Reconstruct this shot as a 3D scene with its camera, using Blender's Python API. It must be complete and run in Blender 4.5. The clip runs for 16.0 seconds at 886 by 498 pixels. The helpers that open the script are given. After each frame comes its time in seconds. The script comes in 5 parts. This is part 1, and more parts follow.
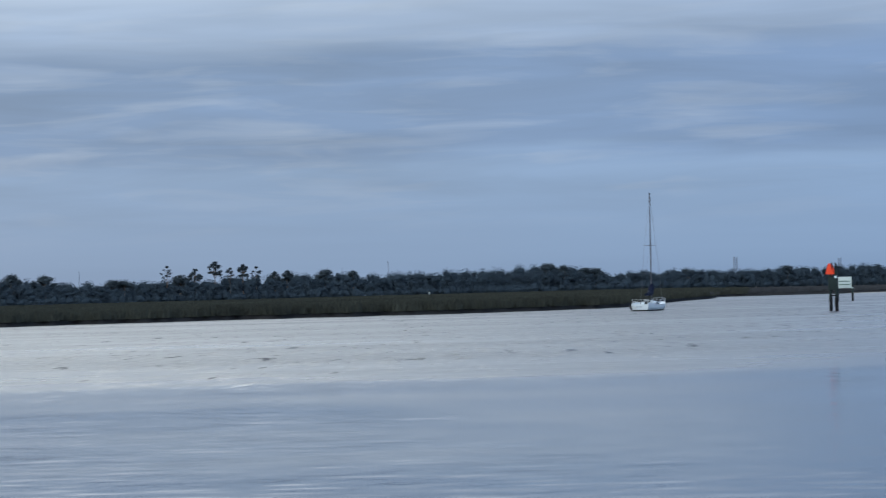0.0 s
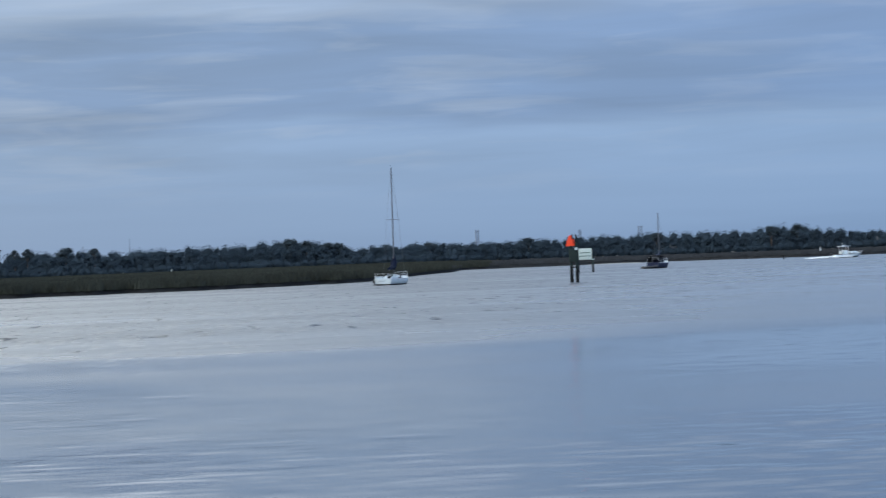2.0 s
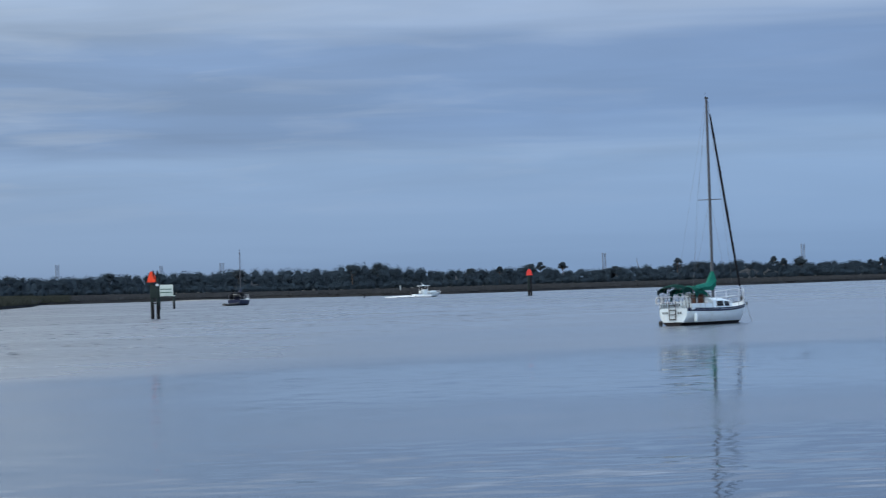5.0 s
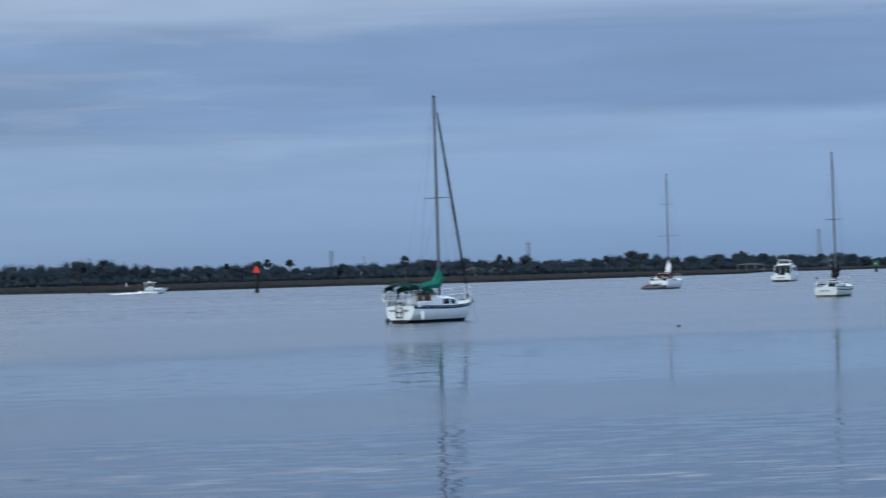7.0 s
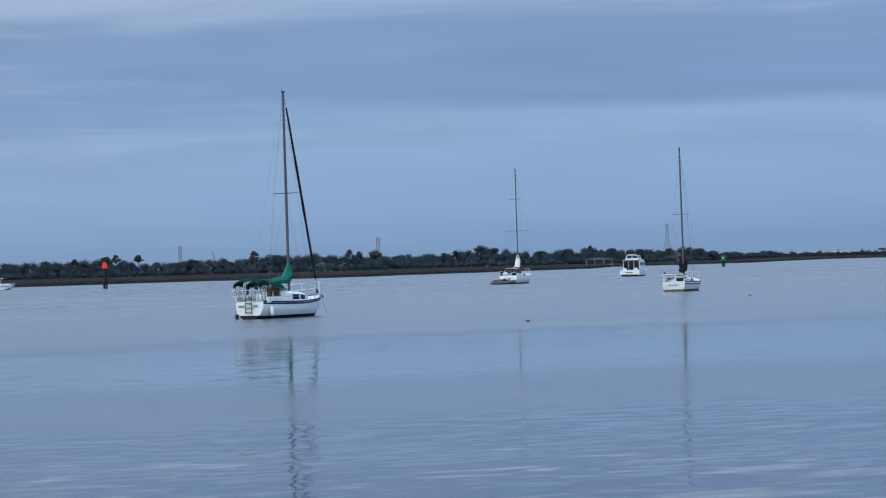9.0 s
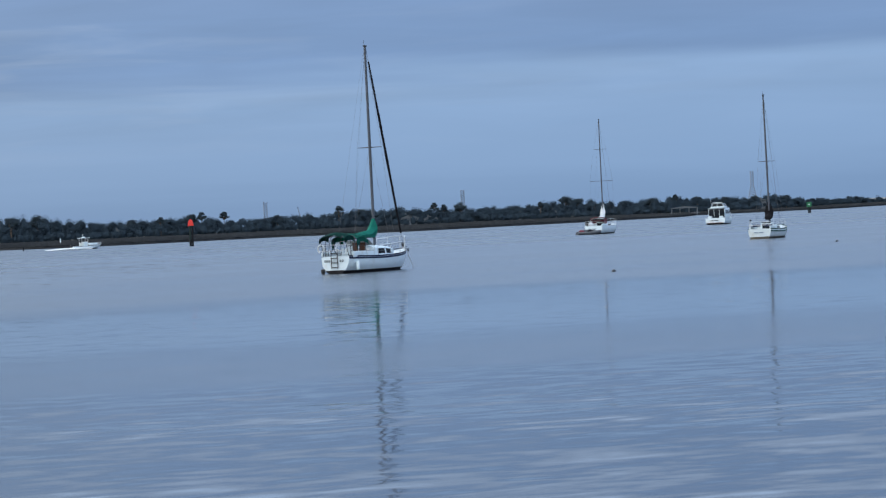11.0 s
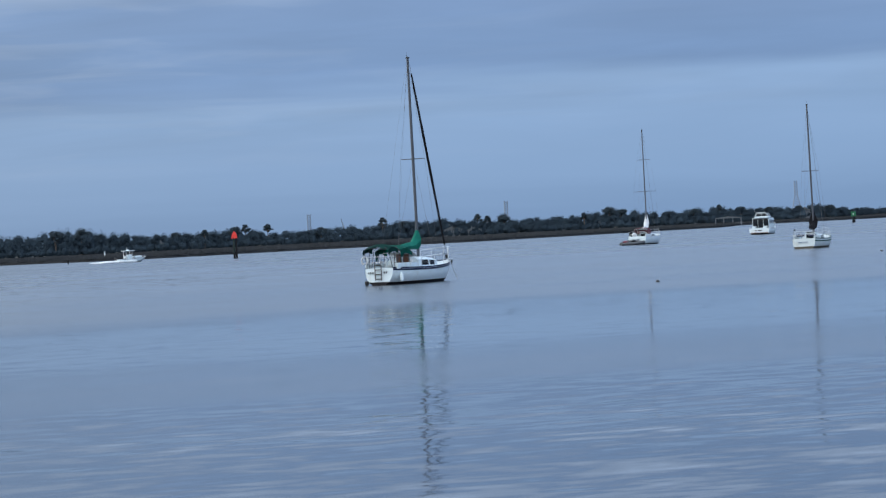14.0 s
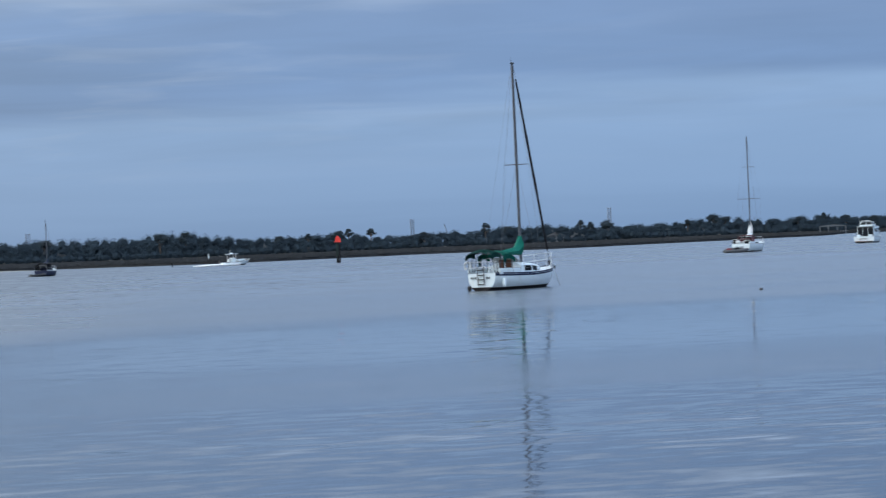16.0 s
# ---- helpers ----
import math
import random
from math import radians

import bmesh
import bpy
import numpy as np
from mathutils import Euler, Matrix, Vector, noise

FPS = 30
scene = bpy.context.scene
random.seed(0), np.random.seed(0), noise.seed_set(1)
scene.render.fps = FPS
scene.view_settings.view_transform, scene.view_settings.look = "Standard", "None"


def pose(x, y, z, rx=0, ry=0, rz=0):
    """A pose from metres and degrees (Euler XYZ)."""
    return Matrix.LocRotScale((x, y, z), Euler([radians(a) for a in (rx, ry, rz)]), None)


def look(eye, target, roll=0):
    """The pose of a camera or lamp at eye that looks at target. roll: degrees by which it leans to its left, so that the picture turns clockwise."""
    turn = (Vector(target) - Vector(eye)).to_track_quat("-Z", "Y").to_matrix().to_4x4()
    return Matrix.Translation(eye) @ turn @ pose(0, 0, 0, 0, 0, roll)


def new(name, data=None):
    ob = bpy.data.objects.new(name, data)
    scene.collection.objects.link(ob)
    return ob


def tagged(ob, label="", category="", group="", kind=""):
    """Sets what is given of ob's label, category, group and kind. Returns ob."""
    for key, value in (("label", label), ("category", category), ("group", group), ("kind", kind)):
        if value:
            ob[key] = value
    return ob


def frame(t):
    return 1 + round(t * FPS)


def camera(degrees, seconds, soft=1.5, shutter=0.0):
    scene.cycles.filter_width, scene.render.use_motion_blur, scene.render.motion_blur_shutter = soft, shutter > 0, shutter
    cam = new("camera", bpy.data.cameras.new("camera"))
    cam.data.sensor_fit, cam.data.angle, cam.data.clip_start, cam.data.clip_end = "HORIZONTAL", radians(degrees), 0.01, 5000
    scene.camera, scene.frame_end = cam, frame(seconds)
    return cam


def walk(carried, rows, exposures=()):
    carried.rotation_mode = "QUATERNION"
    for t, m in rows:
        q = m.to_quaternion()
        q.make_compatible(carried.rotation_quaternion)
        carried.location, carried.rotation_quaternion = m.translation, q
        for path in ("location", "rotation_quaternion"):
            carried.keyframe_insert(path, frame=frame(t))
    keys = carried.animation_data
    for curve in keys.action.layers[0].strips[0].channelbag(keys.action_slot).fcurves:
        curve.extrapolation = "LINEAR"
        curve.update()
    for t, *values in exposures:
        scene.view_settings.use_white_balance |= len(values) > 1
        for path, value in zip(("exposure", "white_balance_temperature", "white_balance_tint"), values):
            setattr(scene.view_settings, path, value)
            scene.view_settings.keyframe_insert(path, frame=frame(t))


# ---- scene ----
EYE = Vector((0.0, 0.0, 2.8))
cam = camera(17.82, 16.0, soft=1.2, shutter=0.4)


def aim(az, el, roll):
    a, e = radians(az), radians(el)
    way = Vector((math.sin(a) * math.cos(e), math.cos(a) * math.cos(e), math.sin(e)))
    return look(EYE, EYE + way * 100, roll)


# seconds, bearing, tilt, lean
PATH = [
    (0.0, 0.070, 0.907, -1.56),
    (0.5, 1.303, 0.791, -1.69),
    (1.0, 2.663, 0.444, -2.20),
    (1.5, 3.949, 0.123, -2.37),
    (2.0, 5.268, 0.227, -2.34),
    (2.5, 6.689, 0.387, -2.26),
    (3.0, 8.440, 0.431, -2.33),
    (3.5, 10.227, 0.362, -2.14),
    (4.0, 11.644, 0.486, -1.91),
    (4.2, 12.097, 0.539, -1.84),
    (6.3, 16.827, 0.691, -1.86),
    (6.5, 17.429, 0.667, -1.89),
    (6.7, 18.070, 0.633, -1.80),
    (6.8, 18.406, 0.576, -1.84),
    (7.0, 19.279, 0.481, -1.49),
    (7.5, 21.522, 0.193, -1.47),
    (8.0, 22.487, 0.218, -1.48),
    (8.2, 22.522, 0.323, -1.45),
    (10.3, 21.367, -0.001, -2.37),
    (10.5, 21.110, -0.211, -2.44),
    (11.0, 20.565, -0.604, -2.61),
    (11.5, 20.178, -0.683, -2.75),
    (12.0, 19.875, -0.795, -3.02),
    (12.5, 19.582, -0.943, -3.07),
    (13.0, 19.361, -0.961, -2.92),
    (13.5, 19.414, -0.737, -2.96),
    (14.0, 19.692, -0.332, -2.88),
    (14.5, 19.906, -0.024, -2.80),
    (15.0, 19.485, 0.040, -2.28),
    (15.5, 18.465, -0.078, -2.05),
    (15.6, 18.319, -0.139, -1.85),
    (16.0, 17.614, -0.127, -2.41),
]
walk(cam, [(t, aim(a, e, r)) for t, a, e, r in PATH], [(0.0, -0.05), (0.5, -0.07), (1.0, -0.02), (1.5, 0.02), (3.0, 0.0), (4.2, -0.02), (6.5, -0.06), (7.5, -0.03), (8.2, 0.0), (16.0, 0.0)])


# ---- world and light ----
def node(tree, kind, x=0, y=0, **values):
    n = tree.nodes.new(kind)
    n.location = (x, y)
    for key, value in values.items():
        setattr(n, key, value)
    return n


def ramp(tree, stops, interpolation="LINEAR"):
    n = tree.nodes.new("ShaderNodeValToRGB")
    n.color_ramp.interpolation = interpolation
    while len(n.color_ramp.elements) < len(stops):
        n.color_ramp.elements.new(0.5)
    for e, (p, c) in zip(n.color_ramp.elements, stops):
        e.position, e.color = p, (*c, 1)
    return n


def maths(tree, op, a, b=None, c=None, clamp=False):
    n = tree.nodes.new("ShaderNodeMath")
    n.operation, n.use_clamp = op, clamp
    for i, v in enumerate((a, b, c)):
        if v is None:
            continue
        if isinstance(v, (int, float)):
            n.inputs[i].default_value = v
        else:
            tree.links.new(v, n.inputs[i])
    return n.outputs[0]


def mixed(tree, fac, a, b, blend="MIX"):
    n = tree.nodes.new("ShaderNodeMix")
    n.data_type, n.blend_type = "RGBA", blend
    for socket, v in ((n.inputs[0], fac), (n.inputs[6], a), (n.inputs[7], b)):
        if isinstance(v, (int, float)):
            socket.default_value = v
        elif isinstance(v, tuple):
            socket.default_value = (*v, 1)
        else:
            tree.links.new(v, socket)
    return n.outputs[2]


def noise_of(tree, vector, scale, detail=3.0, rough=0.5, warp=0.0):
    n = tree.nodes.new("ShaderNodeTexNoise")
    n.inputs["Scale"].default_value, n.inputs["Detail"].default_value = scale, detail
    n.inputs["Roughness"].default_value, n.inputs["Distortion"].default_value = rough, warp
    if vector is not None:
        tree.links.new(vector, n.inputs["Vector"])
    return n.outputs["Fac"]


def stretched(tree, vector, sx, sy, sz, rz=0.0):
    n = tree.nodes.new("ShaderNodeMapping")
    n.inputs["Scale"].default_value = (sx, sy, sz)
    n.inputs["Rotation"].default_value = (0, 0, radians(rz))
    tree.links.new(vector, n.inputs["Vector"])
    return n.outputs[0]


SUN_AZ, SUN_EL = -50.0, 15.0


def make_world():
    world = bpy.data.worlds.new("evening_overcast")
    world.use_nodes = True
    tr = world.node_tree
    tr.nodes.clear()
    out = node(tr, "ShaderNodeOutputWorld")
    sky = node(tr, "ShaderNodeTexSky", sky_type="NISHITA", sun_disc=False)
    sky.sun_elevation, sky.sun_rotation = radians(SUN_EL), radians(SUN_AZ)
    clear = node(tr, "ShaderNodeBackground")
    clear.inputs["Strength"].default_value = 0.08
    tr.links.new(sky.outputs[0], clear.inputs["Color"])
    coords = node(tr, "ShaderNodeTexCoord").outputs["Generated"]
    split = node(tr, "ShaderNodeSeparateXYZ")
    tr.links.new(coords, split.inputs[0])
    x, z = split.outputs["X"], split.outputs["Z"]
    # sheets of cloud, warped a little, by height over the horizon
    soft = noise_of(tr, stretched(tr, coords, 5, 5, 70), 1.0, 3, 0.55, 0.3)
    fine = noise_of(tr, stretched(tr, coords, 15, 15, 130), 1.0, 4, 0.55, 0.45)
    bend = maths(tr, "MULTIPLY", maths(tr, "SUBTRACT", soft, 0.5), 0.022)
    tilt = maths(tr, "MULTIPLY", x, -0.006)
    height = maths(tr, "ADD", maths(tr, "ADD", z, bend), tilt)
    h = maths(tr, "MULTIPLY", height, 5.0, clamp=True)
    layers = ramp(tr, [(0.0, SKY[0]), (0.10, SKY[1]), (0.19, SKY[2]), (0.225, SKY[3]), (0.275, SKY[4]), (0.41, SKY[5]), (0.465, SKY[6]), (0.88, SKY[7])], "EASE")
    tr.links.new(h, layers.inputs[0])
    # bright streaks, more of them towards the low sun
    west = node(tr, "ShaderNodeMapRange", interpolation_type="SMOOTHSTEP")
    for i, v in enumerate((0.42, -0.12, 0.06, 1.0)):
        west.inputs[i + 1].default_value = v
    tr.links.new(x, west.inputs[0])
    high = node(tr, "ShaderNodeMapRange", interpolation_type="SMOOTHSTEP")
    for i, v in enumerate((0.012, 0.05, 0.0, 1.0)):
        high.inputs[i + 1].default_value = v
    tr.links.new(z, high.inputs[0])
    streak = ramp(tr, [(0.50, (0, 0, 0)), (0.74, (1, 1, 1))])
    tr.links.new(fine, streak.inputs[0])
    amount = maths(tr, "MULTIPLY", maths(tr, "MULTIPLY", streak.outputs[0], high.outputs[0]), west.outputs[0])
    toned = mixed(tr, maths(tr, "MULTIPLY", amount, 0.7), layers.outputs[0], STREAK)
    rolls = noise_of(tr, stretched(tr, coords, 9, 9, 90), 1.0, 4, 0.5, 0.45)
    swing = maths(tr, "MULTIPLY", maths(tr, "SUBTRACT", rolls, 0.5), maths(tr, "MULTIPLY_ADD", west.outputs[0], 0.75, 0.25))
    gain = maths(tr, "ADD", maths(tr, "MULTIPLY", maths(tr, "MULTIPLY", swing, high.outputs[0]), 1.1), 1.0)
    tint = node(tr, "ShaderNodeCombineColor")
    for i in range(3):
        tr.links.new(gain, tint.inputs[i])
    toned = mixed(tr, 1.0, toned, tint.outputs[0], "MULTIPLY")
    warm = mixed(tr, maths(tr, "MULTIPLY", west.outputs[0], 0.45), toned, WESTERN)
    # the low sun behind the cloud lights the upper western sky
    lit = node(tr, "ShaderNodeMapRange", interpolation_type="SMOOTHSTEP")
    for i, v in enumerate((0.08, 0.24, 0.0, 1.0)):
        lit.inputs[i + 1].default_value = v
    tr.links.new(height, lit.inputs[0])
    sunward = node(tr, "ShaderNodeMapRange", interpolation_type="SMOOTHSTEP")
    for i, v in enumerate((0.24, -0.14, 0.0, 1.0)):
        sunward.inputs[i + 1].default_value = v
    tr.links.new(x, sunward.inputs[0])
    glow_amount = maths(tr, "MULTIPLY", lit.outputs[0], sunward.outputs[0])
    warm = mixed(tr, glow_amount, warm, (2.15, 2.32, 2.40))
    cloud = node(tr, "ShaderNodeBackground")
    cloud.inputs["Strength"].default_value = CLOUD_STRENGTH
    tr.links.new(warm, cloud.inputs["Color"])
    total = node(tr, "ShaderNodeMixShader")
    total.inputs[0].default_value = 0.9
    tr.links.new(clear.outputs[0], total.inputs[1])
    tr.links.new(cloud.outputs[0], total.inputs[2])
    tr.links.new(total.outputs[0], out.inputs["Surface"])
    scene.world = world
    sun = new("sun", bpy.data.lights.new("sun", "SUN"))
    sun.data.energy, sun.data.angle, sun.data.color = 0.5, radians(30), (1.0, 0.97, 0.96)
    a, e = radians(SUN_AZ), radians(SUN_EL)
    sun.matrix_world = look(Vector((math.sin(a) * math.cos(e), math.cos(a) * math.cos(e), math.sin(e))) * 300, (0, 0, 0))


CLOUD_STRENGTH = 1.0
SKY = [(0.198, 0.336, 0.575), (0.242, 0.400, 0.668), (0.256, 0.416, 0.690), (0.264, 0.422, 0.694),
       (0.185, 0.315, 0.572), (0.200, 0.325, 0.580), (0.345, 0.470, 0.70), (0.80, 1.10, 1.58)]
STREAK, WESTERN = (0.47, 0.57, 0.74), (0.240, 0.335, 0.475)
make_world()


# ---- materials ----
def surface(name, colour, rough=0.6, metal=0.0, vary=0.25, scale=2.0, fine=18.0, bump=0.0, stain=None, island=0.0, spec=0.5):
    """A paint, cloth, wood or leaf with blotches at two scales; stain: a second colour that wears through."""
    mat = bpy.data.materials.new(name)
    mat.use_nodes = True
    tr = mat.node_tree
    bsdf = tr.nodes["Principled BSDF"]
    bsdf.inputs["Roughness"].default_value, bsdf.inputs["Metallic"].default_value = rough, metal
    bsdf.inputs["Specular IOR Level"].default_value = spec
    co = node(tr, "ShaderNodeTexCoord").outputs["Object"]
    big, small = noise_of(tr, co, scale, 3), noise_of(tr, co, fine, 4, 0.6)
    both = maths(tr, "ADD", maths(tr, "MULTIPLY", big, 0.6), maths(tr, "MULTIPLY", small, 0.4))
    lo = tuple(c * (1 - vary) for c in colour)
    hi = tuple(min(1.0, c * (1 + vary)) for c in colour)
    r = ramp(tr, [(0.3, lo), (0.7, hi)])
    tr.links.new(both, r.inputs[0])
    col = r.outputs[0]
    if stain:
        m = ramp(tr, [(0.52, (0, 0, 0)), (0.70, (1, 1, 1))])
        tr.links.new(noise_of(tr, co, scale * 1.7, 5, 0.65), m.inputs[0])
        col = mixed(tr, maths(tr, "MULTIPLY", m.outputs[0], 0.6), col, stain)
    if island:
        geo = node(tr, "ShaderNodeNewGeometry").outputs["Random Per Island"]
        gain = maths(tr, "MULTIPLY_ADD", geo, 2 * island, 1 - island)
        g = node(tr, "ShaderNodeCombineColor")
        for i in range(3):
            tr.links.new(gain, g.inputs[i])
        col = mixed(tr, 1.0, col, g.outputs[0], "MULTIPLY")
    tr.links.new(col, bsdf.inputs["Base Color"])
    if bump:
        b = node(tr, "ShaderNodeBump")
        b.inputs["Strength"].default_value, b.inputs["Distance"].default_value = 0.6, bump
        tr.links.new(small, b.inputs["Height"])
        tr.links.new(b.outputs[0], bsdf.inputs["Normal"])
    return mat


def water_material():
    mat = bpy.data.materials.new("river_water")
    mat.use_nodes = True
    tr = mat.node_tree
    bsdf = tr.nodes["Principled BSDF"]
    bsdf.inputs["Base Color"].default_value = (0.012, 0.018, 0.030, 1)
    bsdf.inputs["IOR"].default_value = 1.333
    co = node(tr, "ShaderNodeTexCoord").outputs["Object"]
    sp = node(tr, "ShaderNodeSeparateXYZ")
    tr.links.new(co, sp.inputs[0])
    x, y = sp.outputs["X"], sp.outputs["Y"]

    def step(value, a, b):
        n = node(tr, "ShaderNodeMapRange", interpolation_type="SMOOTHSTEP")
        for i, v in enumerate((a, b, 0.0, 1.0)):
            n.inputs[i + 1].default_value = v
        tr.links.new(value, n.inputs[0])
        return n.outputs[0]

    # the wind-ruffled channel: beyond a slanting edge, which wanders
    wander = maths(tr, "MULTIPLY", maths(tr, "SUBTRACT", noise_of(tr, stretched(tr, co, 0.012, 0.03, 1), 1.0, 3), 0.5), 60)
    edge = maths(tr, "SUBTRACT", y, maths(tr, "MULTIPLY", maths(tr, "MAXIMUM", x, 0.0), 1.75))
    ruffled = step(maths(tr, "ADD", edge, wander), 72, 124)
    patch = noise_of(tr, stretched(tr, co, 0.02, 0.05, 1), 1.0, 4, 0.6)
    ruffled = maths(tr, "MULTIPLY", ruffled, maths(tr, "MULTIPLY_ADD", step(patch, 0.30, 0.55), 0.45, 0.55))
    # water roughened by the breeze lies beyond a wandering line, nearer on the west side
    drift = maths(tr, "MULTIPLY", maths(tr, "SUBTRACT", noise_of(tr, stretched(tr, co, 0.02, 0.05, 1), 1.0, 3, 0.6), 0.5), 26)
    reach = maths(tr, "ADD", y, drift)
    breeze = step(maths(tr, "SUBTRACT", reach, maths(tr, "MULTIPLY", step(x, 3, 42), 17)), 79, 105)
    # a roughened streak across the calm reach
    streak = maths(tr, "MULTIPLY", step(reach, 44, 52), maths(tr, "SUBTRACT", 1.0, step(reach, 58, 69)))
    streak = maths(tr, "MULTIPLY", streak, maths(tr, "MULTIPLY_ADD", step(x, 4, 18), 0.28, 0.15))
    # ripples that run in towards the near shore
    near = maths(tr, "SUBTRACT", 1.0, step(maths(tr, "SUBTRACT", reach, maths(tr, "MULTIPLY", maths(tr, "SUBTRACT", 1.0, step(x, -6, 8)), 32)), 40, 52))
    gusts = step(noise_of(tr, stretched(tr, co, 0.05, 0.10, 1, 20), 1.0, 3), 0.34, 0.60)
    near = maths(tr, "MULTIPLY", near, maths(tr, "MULTIPLY_ADD", gusts, 0.8, 0.2))
    # the open western reach carries a fine, even ripple
    lee = maths(tr, "SUBTRACT", 1.0, step(maths(tr, "DIVIDE", x, maths(tr, "MAXIMUM", y, 1.0)), 0.06, 0.24))
    broad = maths(tr, "MULTIPLY", maths(tr, "MAXIMUM", maths(tr, "MAXIMUM", breeze, streak), maths(tr, "MULTIPLY", lee, maths(tr, "MULTIPLY_ADD", near, -0.26, 0.46))), maths(tr, "MULTIPLY_ADD", step(patch, 0.32, 0.58), 0.25, 0.75))
    speck = step(noise_of(tr, stretched(tr, co, 0.8, 0.11, 1), 1.0, 3, 0.6), 0.54, 0.66)
    far = step(y, 150, 420)
    lull = step(noise_of(tr, stretched(tr, co, 0.008, 0.03, 1), 1.0, 3, 0.55), 0.36, 0.64)

    def slopes(sx, sy, turn, detail):
        n = node(tr, "ShaderNodeTexNoise")
        n.inputs["Scale"].default_value, n.inputs["Detail"].default_value = 1.0, detail
        n.inputs["Roughness"].default_value, n.inputs["Distortion"].default_value = 0.55, 0.4
        tr.links.new(stretched(tr, co, sx, sy, 1, turn), n.inputs["Vector"])
        c = node(tr, "ShaderNodeSeparateColor")
        tr.links.new(n.outputs["Color"], c.inputs[0])
        return [maths(tr, "SUBTRACT", c.outputs[i], 0.5) for i in (0, 1)]

    # surface slopes: long low swell, cat's paws, near ripples, chop of the channel
    calm = maths(tr, "MULTIPLY_ADD", lull, CALM[1], CALM[0])
    calm = maths(tr, "ADD", calm, maths(tr, "MULTIPLY", far, CALM[2]))
    sets = ((slopes(0.9, 1.5, 8, 3), calm, 1.3), (slopes(0.12, 0.34, 3, 2), maths(tr, "MULTIPLY", calm, 0.14), 0.5),
            (slopes(0.62, 2.0, 10, 2), maths(tr, "MULTIPLY", near, RIPPLE), 0.6),
            (slopes(1.1, 0.17, 6, 4), maths(tr, "MULTIPLY", ruffled, CHOP), 0.5), (slopes(1.3, 0.9, 0, 2), maths(tr, "MULTIPLY", ruffled, CHOP), 0.6),
            (slopes(1.6, 0.2, 4, 2), maths(tr, "MULTIPLY", maths(tr, "MULTIPLY", ruffled, speck), 3.6), 0.5))
    sum_x, sum_y = 0.0, 0.0
    for (cx, cy), gain, cross in sets:
        sum_y = maths(tr, "ADD", sum_y, maths(tr, "MULTIPLY", cy, gain))
        sum_x = maths(tr, "ADD", sum_x, maths(tr, "MULTIPLY", maths(tr, "MULTIPLY", cx, gain), cross))
    v = node(tr, "ShaderNodeCombineXYZ")
    tr.links.new(sum_x, v.inputs[0])
    tr.links.new(sum_y, v.inputs[1])
    v.inputs[2].default_value = 1.0
    unit = node(tr, "ShaderNodeVectorMath", operation="NORMALIZE")
    tr.links.new(v.outputs[0], unit.inputs[0])
    tr.links.new(unit.outputs[0], bsdf.inputs["Normal"])
    rough = maths(tr, "MULTIPLY_ADD", lull, 0.025, 0.045)
    rough = maths(tr, "ADD", rough, maths(tr, "MULTIPLY", far, 0.05))
    rough = maths(tr, "ADD", rough, maths(tr, "MULTIPLY", near, 0.015))
    tr.links.new(maths(tr, "ADD", rough, maths(tr, "MULTIPLY", broad, maths(tr, "MULTIPLY_ADD", lee, 0.10, BREEZE))), bsdf.inputs["Roughness"])
    return mat


CHOP, RIPPLE, CALM, BREEZE = 0.85, 0.135, (0.046, 0.040, 0.010), 0.19
M_WATER = water_material()
M_MARSH = surface("marsh_ground", (0.052, 0.052, 0.047), 0.9, vary=0.45, scale=0.02, fine=0.25, stain=(0.042, 0.041, 0.037), spec=0.1)
M_MUD = surface("wet_mud", (0.013, 0.014, 0.016), 0.9, vary=0.35, scale=0.3, fine=3, spec=0.05)
M_GRASS = surface("marsh_grass", (0.041, 0.045, 0.038), 0.9, vary=0.4, scale=0.03, fine=0.4, island=0.14, spec=0.1)


